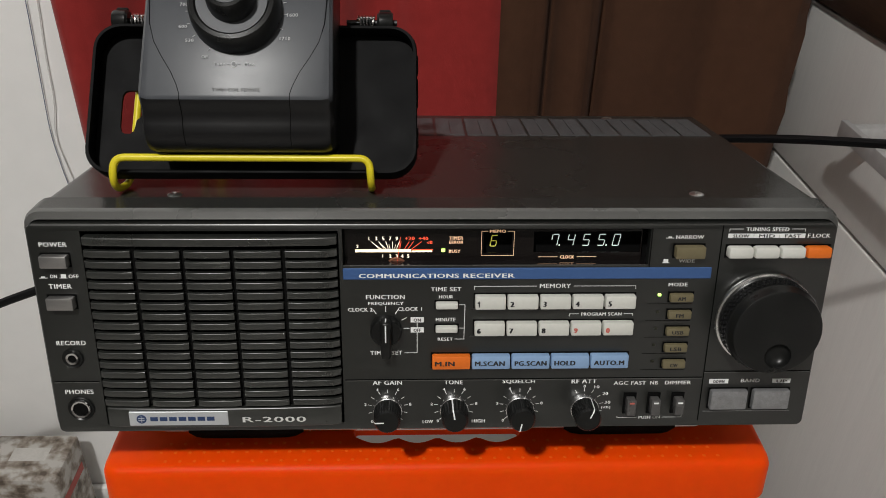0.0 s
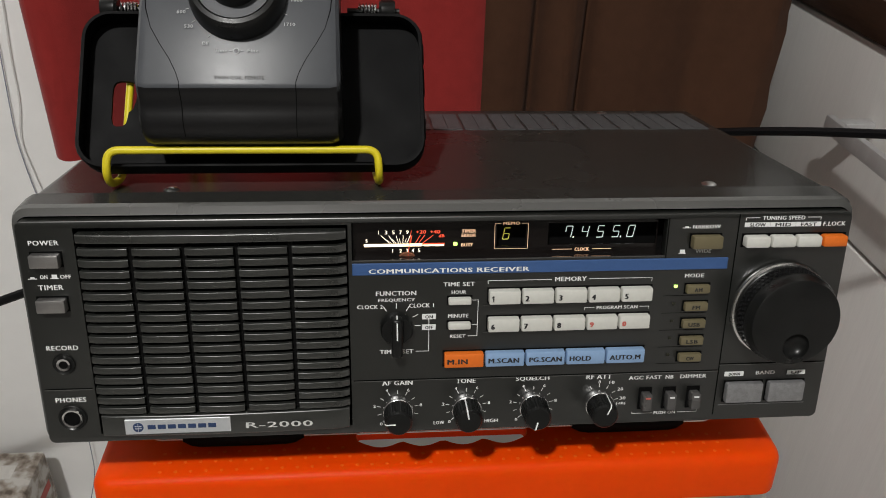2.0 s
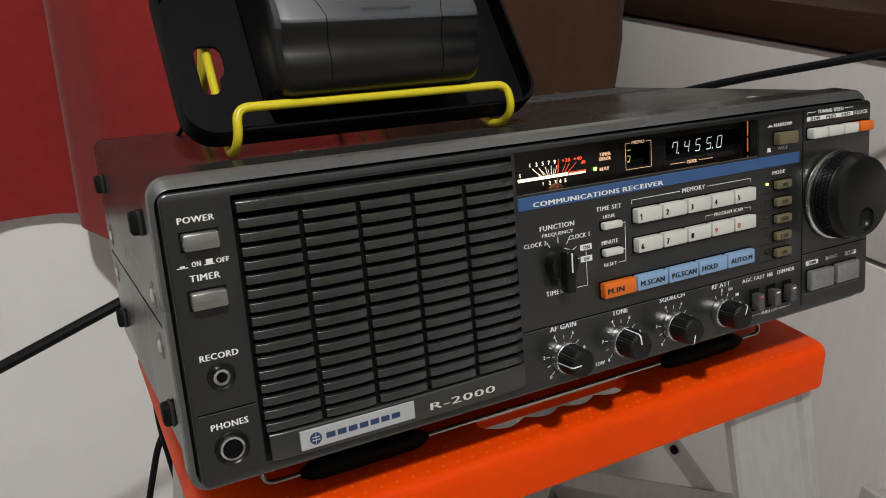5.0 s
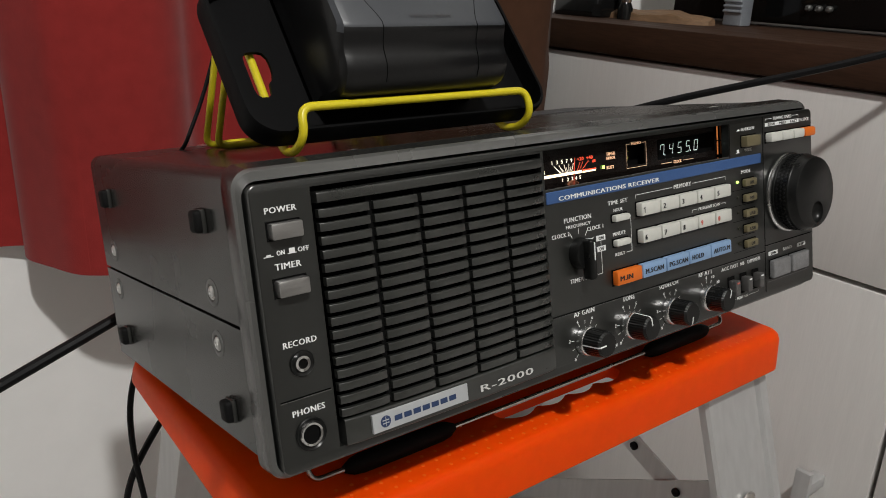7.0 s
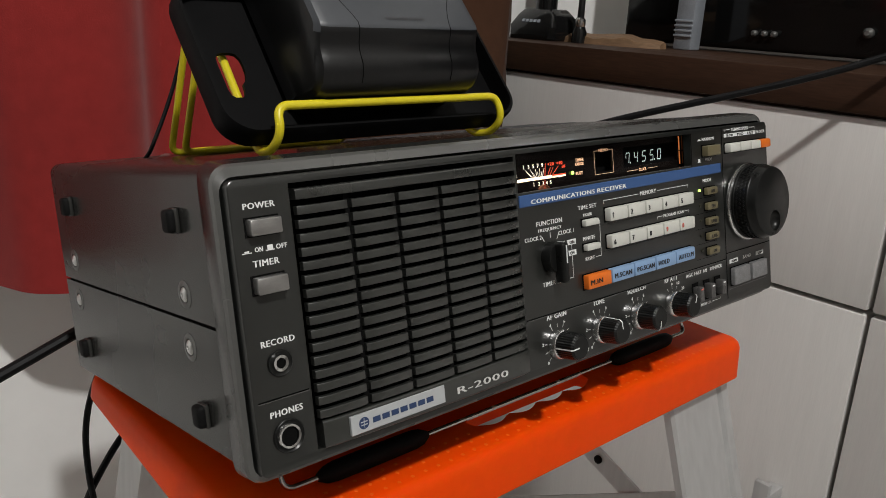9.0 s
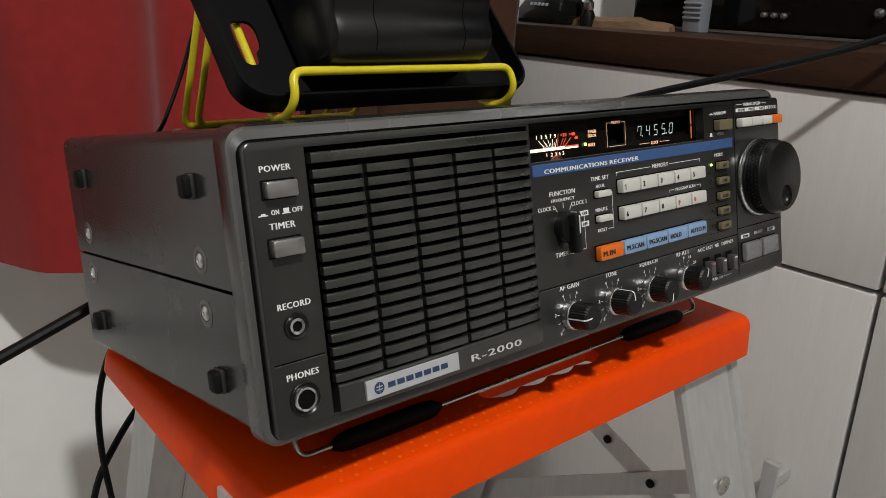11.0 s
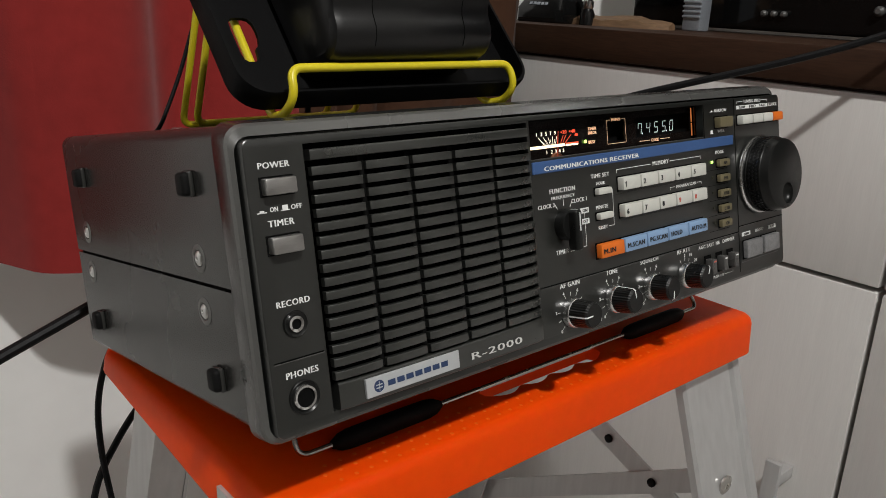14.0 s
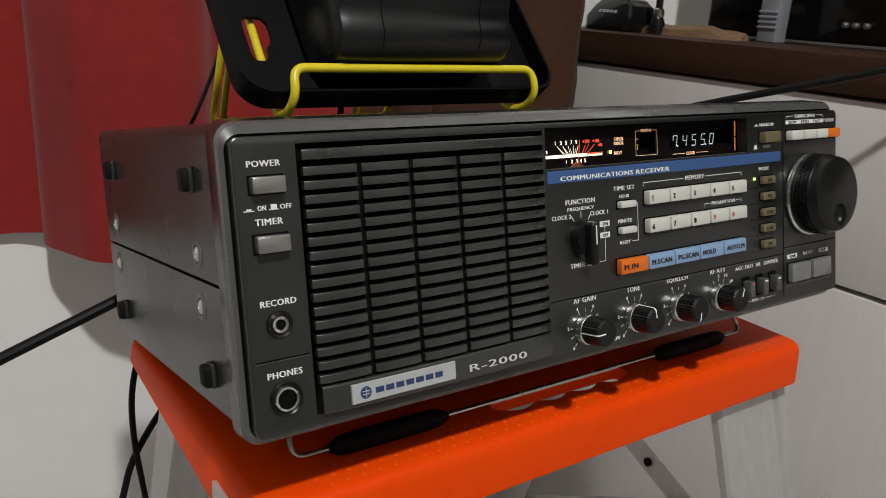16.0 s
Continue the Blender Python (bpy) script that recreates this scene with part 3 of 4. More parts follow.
        s.location = (0, 0, (93.4 - 5.12 * r) * MM)
for gx in GAPS[1:-1]:
    part("grille_rib", box(gx - 0.0013, gx + 0.0013, -0.0014, 0.0062, 0.0150, 0.0970), BLACK, radio)
kick = part("name_plate", bowed_bar(-0.1606, -0.0474, 0.0032, 0.0140, 24, 0.0010), SLAT, radio, "charcoal plate below the loudspeaker")
BD = 0.0006
badge = part("badge", box(-0.1499, -0.1023, -0.0042 - BD, -0.0030, 0.0050, 0.0126, 0.0002, 1), LABELPLATE, kick, "silver maker's badge with dark blue mark")
emb = lathe([(0.0024, 0), (0.0024, 0.0001)], out(-0.1440, 0.0087, -0.0042 - BD), 20)
part("emblem", emb, NAVY, badge)
part("emblem_leaf", box(-0.1441, -0.1439, -0.00445 - BD, -0.00432 - BD, 0.0067, 0.0107), LABELPLATE, badge)
for dz in (0.0079, 0.0091):
    part("emblem_leaf", box(-0.1455, -0.1425, -0.00445 - BD, -0.00432 - BD, dz, dz + 0.0004), LABELPLATE, badge)
for k in range(7):
    part("maker_mark", box(-0.1398 + 0.00455 * k, -0.1398 + 0.00455 * k + 0.0036, -0.00435 - BD, -0.00425 - BD, 0.0076, 0.0098), NAVY, badge)
lettering("R-2000", -0.0954, -0.0645, 0.0064, 0.0094, SILVERINK, kick, -0.0048, 0.12)


def word(s, x0, x1, z0, z1, material=None, y=-0.0002, parent=None, bold=0.10):
    return lettering(s, x0 * MM, x1 * MM, z0 * MM, z1 * MM, material or INK, parent or radio, y, bold)


def line(pts, w=0.3, material=None, y=-0.0002):
    return strip([(x * MM, z * MM) for x, z in pts], w * MM, material or INK, radio, y)


# left column
for s, x0, x1, z0, z1 in (("POWER", -181.3, -168.7, 96.1, 98.3), ("ON", -178.6, -175.4, 80.8, 82.6), ("OFF", -170.2, -165.6, 80.8, 82.6), ("TIMER", -180.0, -169.4, 75.6, 77.9), ("RECORD", -180.8, -167.0, 46.6, 48.9), ("PHONES", -180.5, -166.9, 20.3, 22.7)):
    word(s, x0, x1, z0, z1)
line([(-183.5, 80.9), (-180.0, 80.9)], 0.35)
line([(-182.2, 81.3), (-181.2, 81.3)], 0.8)
line([(-174.2, 80.9), (-170.9, 80.9)], 0.35)
line([(-172.8, 81.9), (-172.2, 81.9)], 1.7)


def key(name, x0, x1, z0, z1, depth, material, parent=None, label="", bevel=0.0007, well=0.0006):
    part("key_well", box(x0 * MM - well, x1 * MM + well, -0.0003, 0.0030, z0 * MM - well, z1 * MM + well), BLACK, parent or radio)
    return part(name, box(x0 * MM, x1 * MM, -depth * MM, 0.0030, z0 * MM, z1 * MM, bevel, 2), material, parent or radio, label)


key("power_button", -180.9, -168.6, 86.8, 92.7, 4.2, STEELKEY, label="brushed steel push button")
key("timer_button", -180.9, -168.6, 66.0, 72.1, 4.2, STEELKEY, label="brushed steel push button")


def jack(x, z, cup, ring, bore, name):
    """A socket: black dished washer, bright bushing and a dark bore."""
    m = out(x * MM, z * MM)
    j = part(name, lathe([(cup, -0.0002), (cup, 0.0007), (cup * 0.95, 0.0010), (ring * 1.08, 0.0003)], m, 36), KNOB, radio, "round audio socket with steel ring")
    part("ring", lathe([(ring, 0.0), (ring, 0.0010), (ring * 0.93, 0.0015), (bore * 1.08, 0.0013), (bore, 0.0004), (bore * 0.98, 0.00035)], m, 36), CHROME, j)
    part("hole", lathe([(bore * 0.99, 0.0004), (bore * 0.97, 0.0006)], m, 28), BLACK, j)


jack(-174.2, 39.8, 0.0050, 0.0032, 0.0018, "record_socket")
jack(-174.0, 12.2, 0.0064, 0.0048, 0.0034, "phones_socket")

# display window
part("window_lip", box(DX0, DX1, 0.0002, 0.0008, DZ0, DZ0 + 0.0003), BEZEL, radio, "bright lower edge of the display window")
part("window_sill", box(DX0, DX1, 0.0008, 0.0069, DZ0, DZ0 + 0.0002), mat("polished_smoked_acrylic", (0.01, 0.008, 0.008), 0.04, spec=0.9), radio, "polished sill that mirrors the lit scale")
D1, D2 = 0.0070, 0.0125
part("display_back", box(DX0, 0.1075, 0.0132, 0.0145, DZ0, DZ1), BLACK, radio)
part("display_sill", box(DX0, 0.1075, 0.0047, 0.0132, DZ0 - 0.002, DZ0), GLOSS, radio, "glossy black sill of the display window")
part("display_hood", box(DX0, 0.1075, 0.0047, 0.0132, DZ1, DZ1 + 0.002), BLACK, radio)
for xa, xb in ((DX0 - 0.0012, DX0), (0.1063, 0.1075)):
    part("display_cheek", box(xa, xb, 0.0047, 0.0132, DZ0, DZ1), GLOSS, radio)
for xa, xb, za, zb in ((-44.6, 21.2, 86.3, 104.5), (34.6, 45.0, 86.3, 104.5), (21.2, 34.6, 86.3, 90.0), (21.2, 34.6, 100.4, 104.5), (45.0, 96.0, 86.3, 90.4), (45.0, 96.0, 100.8, 104.5), (96.0, 96.6, 86.3, 104.5)):
    part("display_mask", box(xa * MM, xb * MM, D1, D1 + 0.0006, za * MM, zb * MM), SMOKE, radio)
YD = D1 - 0.0003
AMBER = mat("amber_lamp_strip", (0.8, 0.4, 0.15), 0.5, emit=((1.0, 0.30, 0.08), 0.42))
for za, zb, xo in ((87.4, 94.6, 0.0), (95.4, 103.4, 0.0)):
    part("lamp_strip", box(0.1046 + xo, 0.1049 + xo, 0.0112, 0.0118, za * MM, zb * MM), AMBER, radio, "dim amber lamp strip at the end of the display")
# s-meter
strip([(-0.0385, 0.0914), (-0.0135, 0.0914)], 0.0014, METER_GLOW, radio, YD, "meter_scale")
strip([(-0.0120, 0.0911), (-0.0034, 0.0911)], 0.0008, METER_GLOW, radio, YD, "meter_scale")
strip([(-0.0120, 0.0919), (-0.0030, 0.0919)], 0.0006, RED_GLOW, radio, YD, "meter_scale")
for k, (n, x) in enumerate((("1", -32.6), ("3", -29.2), ("5", -25.9), ("7", -22.7), ("9", -19.6))):
    word(n, x - 0.6, x + 0.6, 96.6, 98.4, NUM_GLOW, YD)
    line([(x + 1.2, 95.9), (-20.0 + (x + 20) * 0.62, 92.4)], 0.28, NUM_GLOW, YD)
    if k < 4:
        line([(x + 2.6, 94.5), (-20.0 + (x + 20) * 0.62 + 0.9, 92.4)], 0.22, NUM_GLOW, YD)
word("S", -38.6, -37.4, 92.9, 94.4, NUM_GLOW, YD)
word("+20", -15.8, -11.2, 96.7, 98.4, RED_GLOW, YD)
word("+40", -9.4, -4.8, 96.7, 98.4, RED_GLOW, YD)
word("dB", -5.4, -2.8, 94.9, 96.3, RED_GLOW, YD)
for xa, xb in ((-17.6, -18.2), (-13.8, -16.0), (-11.8, -14.4), (-8.0, -12.6)):
    line([(xa, 95.9), (xb, 92.3)], 0.3, RED_GLOW, YD)
for n, x in (("1", -26.3), ("2", -22.7), ("3", -19.7), ("4", -17.1), ("5", -14.3)):
    word(n, x - 0.6, x + 0.6, 87.9, 89.6, NUM_GLOW, YD)
needle = line([(-19.4, 86.5), (-17.9, 98.3)], 0.25, RED_GLOW, YD - 0.0006)
tagged(needle, "thin red meter needle")
part("meter_pivot", lathe([(0.0050, 0), (0.0047, 0.0010), (0.0044, 0.0010), (0.0044, 0.0004)], out(-0.0198, DZ0 - 0.0030, YD), 32), mat("copper_pivot_arc", (0.40, 0.17, 0.10), 0.35, 0.6), radio)
word("TIMER", 5.0, 11.6, 96.9, 98.5, LEGEND_GLOW, YD)
word("ERROR", 5.0, 11.6, 94.9, 96.4, LEGEND_GLOW, YD)
word("BUSY", 4.9, 10.4, 90.3, 91.9, LEGEND_GLOW, YD)
part("busy_led", box(0.0013, 0.0031, YD - 0.0006, YD, 0.0909, 0.0925, 0.0002, 1), LED, radio, "small lit green indicator")
word("MEMO", 24.0, 31.6, 100.3, 101.8, LEGEND_GLOW, YD)
line([(23.0, 101.0), (20.2, 101.0), (20.2, 88.9), (35.6, 88.9), (35.6, 101.0), (32.6, 101.0)], 0.2, LEGEND_GLOW, YD)
word("CLOCK", 57.8, 64.6, 87.3, 88.9, LEGEND_GLOW, YD)
line([(47.4, 88.2), (56.4, 88.2)], 0.25, LEGEND_GLOW, YD)
line([(66.0, 88.2), (75.0, 88.2)], 0.25, LEGEND_GLOW, YD)
SEGS = {"0": "abcdef", "4": "bcfg", "5": "acdfg", "6": "acdefg", "7": "abcf"}


def digit(ch, x, z, w, h, material):
    """One slanted seven-segment figure."""
    sl = 0.18
    pt = lambda u, v: ((x + u * w + sl * v * h) * MM, (z + v * h) * MM)
    ends = {"a": ((0, 1), (1, 1)), "b": ((1, 1), (1, .5)), "c": ((1, .5), (1, 0)), "d": ((0, 0), (1, 0)), "e": ((0, .5), (0, 0)), "f": ((0, 1), (0, .5)), "g": ((0, .5), (1, .5))}
    for s in SEGS[ch]:
        (ua, va), (ub, vb) = ends[s]
        a, b = Vector(pt(ua, va)), Vector(pt(ub, vb))
        d = (b - a) * 0.09
        strip([tuple(a + d * 1.3), tuple(b - d * 1.3)], 0.00042, material, radio, D2, "display_segment")


for ch, x in (("7", 54.0), ("4", 61.8), ("5", 69.2), ("5", 76.6), ("0", 83.8)):
    digit(ch, x, 91.9, 3.0, 5.6, VFD)
for x in (58.2, 80.9):
    strip([(x * MM, 0.0919), (x * MM + 0.0001, 0.0922)], 0.0006, VFD, radio, D2, "display_point")
digit("6", 24.8, 91.6, 2.7, 5.4, VFD_YELLOW)

# blue stripe and its title
part("blue_stripe", box(-0.0446, 0.1290, -0.0006, 0.0020, 0.0796, 0.0853, 0.0003, 1), BLUE, radio, "long blue enamelled stripe")
word("COMMUNICATIONS", -37.3, 9.5, 80.6, 82.7, INK, -0.0008, bold=0.16)
word("RECEIVER", 11.4, 35.6, 80.6, 82.7, INK, -0.0008, bold=0.16)

# function switch
for s, x0, x1, z0, z1 in (("FUNCTION", -34.2, -15.9, 69.6, 71.8), ("FREQUENCY", -33.2, -16.5, 66.4, 68.2), ("CLOCK 2", -42.8, -31.1, 63.3, 65.2), ("CLOCK 1", -19.2, -7.8, 63.5, 65.5), ("TIMER SET", -32.8, -17.2, 40.4, 42.5), ("TIME SET", -3.7, 10.8, 73.6, 75.6), ("HOUR", 0.2, 6.9, 69.9, 71.5), ("MINUTE", -1.2, 8.2, 58.0, 59.8), ("RESET", -0.2, 7.1, 47.8, 49.4)):
    word(s, x0, x1, z0, z1)
for a in (-32, 0, 32, 62, 92):
    c0, s0 = math.cos(radians(a)), math.sin(radians(a))
    line([(-25 + 8.6 * s0, 54.8 + 8.6 * c0), (-25 + 11.0 * s0, 54.8 + 11.0 * c0)], 0.4)
for z, s in ((58.85, "ON"), (53.55, "OFF")):
    part("label_plate", box(-0.0132, -0.0069, -0.0003, 0.0010, (z - 1.3) * MM, (z + 1.3) * MM), INK, radio)
    word(s, -11.8, -8.3, z - 0.8, z + 0.8, DARKINK, -0.0005)
line([(-10.1, 57.4), (-10.1, 54.9)], 0.3)
line([(-10.1, 52.2), (-10.1, 41.4), (-16.0, 41.4)], 0.3)
fk = part("function_knob", lathe([(0.0075, 0), (0.0075, 0.0035), (0.0068, 0.0050)], out(-0.0249, 0.0540), 36), KNOB, radio, "black pointer knob with white mark")
bm = box(-0.0274, -0.0224, -0.0095, -0.0030, 0.0420, 0.0614, 0.0016, 3)
part("pointer", bm, KNOB, fk)
part("mark", box(-0.0252, -0.0246, -0.0098, -0.0094, 0.0515, 0.0600), INK, fk)
part("mark", box(-0.0252, -0.0246, -0.0082, -0.0045, 0.0612, 0.0616), INK, fk)
for z0, z1 in ((65.2, 68.4), (52.9, 56.1)):
    key("time_button", -1.3, 9.2, z0, z1, 3.0, WHITEKEY, label="small ivory push button")
line([(9.8, 66.6), (12.6, 66.6), (12.4, 48.6), (8.2, 48.6)], 0.3)
line([(9.8, 54.4), (12.4, 54.4)], 0.3)

# memory keypad
word("MEMORY", 47.8, 62.6, 75.0, 77.2)
line([(16.9, 74.4), (16.9, 76.0), (46.2, 76.0)], 0.3)
line([(64.0, 76.0), (93.6, 76.0), (93.6, 74.4)], 0.3)
word("PROGRAM SCAN", 68.4, 88.0, 60.6, 62.3)
line([(62.8, 60.4), (62.8, 61.6), (67.2, 61.6)], 0.3)
line([(89.2, 61.6), (93.4, 61.6), (93.4, 60.4)], 0.3)
for k in range(5):
    xa = 17.2 + 15.45 * k
    for r, (z0, z1) in enumerate(((65.4, 72.0), (51.6, 58.2))):
        n = str((k + 1 + 5 * r) % 10)
        b = key("memory_key", xa, xa + 14.5, z0, z1, 4.0, WHITEKEY, label="ivory number key")
        if n == '1':
            strip([((xa + 1.9) * MM, (z0 + 1.8) * MM), ((xa + 1.9) * MM, (z0 + 4.2) * MM), ((xa + 1.3) * MM, (z0 + 3.7) * MM)], 0.00055, DARKINK, b, -0.0042, "numeral")
            continue
        word(n, xa + 1.0, xa + 3.0, z0 + 1.7, z0 + 4.3, REDINK if r and k > 2 else DARKINK, -0.0042, b, 0.2)
for z in (64.0, 50.2):
    part("key_ledge", box(0.0152, 0.0940, -0.0005, 0.0020, (z - 0.35) * MM, z * MM, 0.0001, 1), PANEL, radio, "slim moulded ledge below the number keys")
for k, s in enumerate(("M.IN", "M.SCAN", "PG.SCAN", "HOLD", "AUTO.M")):
    xa = -2.9 + 19.3 * k
    b = key("scan_key", xa, xa + 18.5, 33.7, 40.8, 3.6, BLUEKEY if k else ORANGEKEY, label="pale blue scan key" if k else "orange memory-in key")
    word(s, xa + 1.3, xa + 1.3 + (9.6, 14.6, 15.6, 10.4, 15.0)[k], 35.8, 38.3, DARKINK, -0.0038, b, 0.15)

# narrow/wide, mode keys
word("NARROW", 110.2, 123.4, 99.5, 101.3)
word("WIDE", 112.8, 120.3, 87.7, 89.4)
line([(105.7, 99.9), (109.2, 99.9)], 0.35)
line([(107.0, 100.3), (107.9, 100.3)], 0.8)
line([(105.0, 87.6), (108.2, 87.6)], 0.35)
line([(106.3, 88.6), (106.9, 88.6)], 1.7)
key("bandwidth_button", 110.0, 123.9, 90.6, 96.6, 4.2, OLIVEKEY, label="khaki push button")
word("MODE", 109.2, 118.4, 75.6, 77.5)
for k, s in enumerate(("AM", "FM", "USB", "LSB", "CW")):
    z = 70.2 - 8.85 * k
    b = key("mode_key", 110.2, 121.4, z - 2.1, z + 2.1, 2.6, OLIVEKEY, label="khaki mode key")
    word(s, 115.5 - 0.85 * len(s) * 1.1, 115.5 + 0.85 * len(s) * 1.1, z - 0.95, z + 0.95, DARKINK, -0.0028, b)
    part("mode_led", box(0.1046, 0.1062, -0.0006, 0.001, (z + 0.4) * MM, (z + 1.8) * MM, 0.0002, 1), LED_OFF if k else LED, radio, "unlit indicator" if k else "lit green indicator")
    line([(100.0, z - 3.6), (121.6, z - 3.6)], 0.2, BLACK)

# tuning section
word("TUNING SPEED", 142.8, 163.2, 103.2, 105.1)
line([(135.1, 103.2), (135.1, 104.3), (141.4, 104.3)], 0.3)
line([(164.6, 104.3), (170.8, 104.3), (170.8, 103.2)], 0.3)
for k, s in enumerate(("SLOW", "MID", "FAST")):
    xa = 134.7 + 12.25 * k
    part("label_plate", box(xa * MM, (xa + 12.0) * MM, -0.0003, 0.0010, 0.0999, 0.1020), INK, radio)
    word(s, xa + 2.2, xa + 9.8, 100.15, 101.75, DARKINK, -0.0005)
word("F.LOCK", 172.4, 183.2, 100.0, 102.0)
for k in range(4):
    xa = 134.8 + 12.35 * k
    key("speed_key", xa, xa + 11.7, 90.8, 96.2, 4.4, ORANGEKEY if k == 3 else WHITEKEY, label="orange lock key" if k == 3 else "ivory speed key", bevel=0.0011)


def tuning_knob(x, z):
    m = out(x, z)
    k = part("tuning_knob", lathe([(0.0228, 0.0005), (0.0228, 0.0042), (0.0218, 0.0050)], m, 64), KNOB, radio, "large black tuning dial with finger dimple")
    part("chrome_ring", lathe([(0.0239, 0.0006), (0.0241, 0.0010), (0.0241, 0.0018), (0.0236, 0.0026), (0.0226, 0.0030)], m, 64), RINGCHROME, k, "bright chrome ring")
    # body, with a finger bowl sunk into its face
    seg = 72
    prof = [(0.0224, 0.0042), (0.0224, 0.0126), (0.0219, 0.0132), (0.0214, 0.0160), (0.0208, 0.0175), (0.0199, 0.0180)]
    bm = bmesh.new()
    rings = [[bm.verts.new(m @ Vector((r * math.cos(6.2831853 * j / seg), r * math.sin(6.2831853 * j / seg), h))) for j in range(seg)] for r, h in prof]
    for ra, rb in zip(rings, rings[1:]):
        for j in range(seg):
            bm.faces.new((ra[j], ra[(j + 1) % seg], rb[(j + 1) % seg], rb[j]))
    bc, br = Vector((0.0015, -0.0118)), 0.0064
    face = [Vector((0.0199 * math.cos(6.2831853 * j / seg), 0.0199 * math.sin(6.2831853 * j / seg), 0)) for j in range(seg)]
    lip = [Vector((bc.x + br * math.cos(6.2831853 * j / 32), bc.y + br * math.sin(6.2831853 * j / 32), 0)) for j in range(32)]
    lipv = [bm.verts.new(m @ Vector((p.x, p.y, 0.0180))) for p in lip]
    allv = rings[-1] + lipv
    for t in geometry.tessellate_polygon([face, lip]):
        bm.faces.new([allv[i] for i in t])
    prev = lipv
    for q in range(1, 7):
        a = radians(90 * q / 6.2)
        ring = [bm.verts.new(m @ Vector((bc.x + br * math.cos(a) * math.cos(6.2831853 * j / 32), bc.y + br * math.cos(a) * math.sin(6.2831853 * j / 32), 0.0180 - 0.0046 * math.sin(a)))) for j in range(32)]
        for j in range(32):
            bm.faces.new((prev[j], prev[(j + 1) % 32], ring[(j + 1) % 32], ring[j]))
        prev = ring
    bm.faces.new(prev)
    part("dial", bm, KNOB, k)
    bm = bmesh.new()
    for ring in range(3):
        for j in range(60):
            a = 6.2831853 * (j + 0.5 * (ring % 2)) / 60
            mm = m @ Matrix.Rotation(a, 4, "Z") @ Matrix.Translation((0.0222, 0, 0.0062 + 0.0023 * ring)) @ Matrix.Rotation(radians(45), 4, "X")
            bmesh.ops.create_cube(bm, size=1, matrix=mm @ Matrix.Diagonal((0.0013, 0.0012, 0.0012, 1)))
    tagged(part("knurling", bm, KNURL, k, smooth=False), kind="stuff")
    return k


tuning_knob(0.1572, 0.0590)

# lower row of rotary controls
for s, x0, x1 in (("AF GAIN", -31.9, -17.5), ("TONE", 3.2, 12.5), ("SQUELCH", 31.9, 48.1), ("RF ATT", 66.2, 78.8)):
    word(s, x0, x1, 23.9, 26.3)


def small_knob(x, z, angle):
    m = out(x * MM, z * MM)
    k = part("control_knob", lathe([(0.0073, 0.0003), (0.0073, 0.0030), (0.0070, 0.0038), (0.0064, 0.0042)], m, 36), RINGCHROME, radio, "black ribbed knob on a chrome skirt")
    bm = bmesh.new()
    secs = []
    for h, r in ((0.0036, 0.0064), (0.0040, 0.0068), (0.0132, 0.0064), (0.0143, 0.0055)):
        secs.append([m @ Vector(((r - (0.00022 if j % 2 else 0)) * math.cos(6.2831853 * j / 64), (r - (0.00022 if j % 2 else 0)) * math.sin(6.2831853 * j / 64), h)) for j in range(64)])
    loft(secs, bm)
    part("grip", bm, KNOB, k)
    a = radians(90 - angle)
    rot = m @ Matrix.Rotation(a, 4, "Z")
    bm = bmesh.new()
    for (ra, ha), (rb, hb) in (((0.0015, 0.01440), (0.0055, 0.01440)), ((0.0055, 0.01440), (0.0065, 0.0133)), ((0.0065, 0.0133), (0.0069, 0.0042))):
        w = 0.00035
        bm.faces.new([bm.verts.new(rot @ Vector(q)) for q in ((ra, -w, ha + 0.0001), (rb, -w, hb + 0.0001), (rb, w, hb + 0.0001), (ra, w, ha + 0.0001))])
    part("pointer", bm, INK, k, "white pointer line")


DIALS = ((-24.6, -92, True), (8.2, -10, True), (40.8, 192, True), (73.0, 22, False))
for x, a, full in DIALS:
    z = 11.2
    small_knob(x, z, a)
    for n in range(11):
        ang = -135 + 27 * n
        if not full and n < 4:
            continue
        c0, s0 = math.cos(radians(ang)), math.sin(radians(ang))
        line([(x + 8.3 * s0, z + 8.3 * c0), (x + 9.9 * s0, z + 9.9 * c0)], 0.3)
        if full and n in (0, 2, 4, 6, 8):
            word(str(n), x + 11.2 * s0 - 0.6, x + 11.2 * s0 + 0.6, z + 11.2 * c0 - 0.8, z + 11.2 * c0 + 0.8)
word("LOW", -7.4, -2.2, 2.0, 3.8)
word("HIGH", 17.2, 23.9, 2.1, 4.0)
for s, x0, x1, z in (("0", 72.4, 73.6, 21.4), ("10", 77.8, 80.4, 21.0), ("20", 82.2, 85.0, 17.2), ("30", 83.6, 86.6, 12.2), ("(dB)", 82.0, 86.8, 9.2)):
    word(s, x0, x1, z, z + 1.7)

# slide switches and band keys
word("AGC FAST", 87.3, 103.6, 22.9, 24.9)
word("NB", 105.6, 109.6, 22.9, 24.9)
word("DIMMER", 113.0, 126.2, 22.9, 24.9)
for k in range(3):
    x = 96.2 + 12.1 * k
    sw = part("switch_well", box((x - 3.2) * MM, (x + 3.2) * MM, -0.0004, 0.0020, 0.0066, 0.0184), BLACK, radio)
    part("push_switch", box((x - 2.2) * MM, (x + 2.3) * MM, -0.0050, 0.0010, 0.0078, 0.0164, 0.0006), DARKKEY, sw, "small grey push switch")
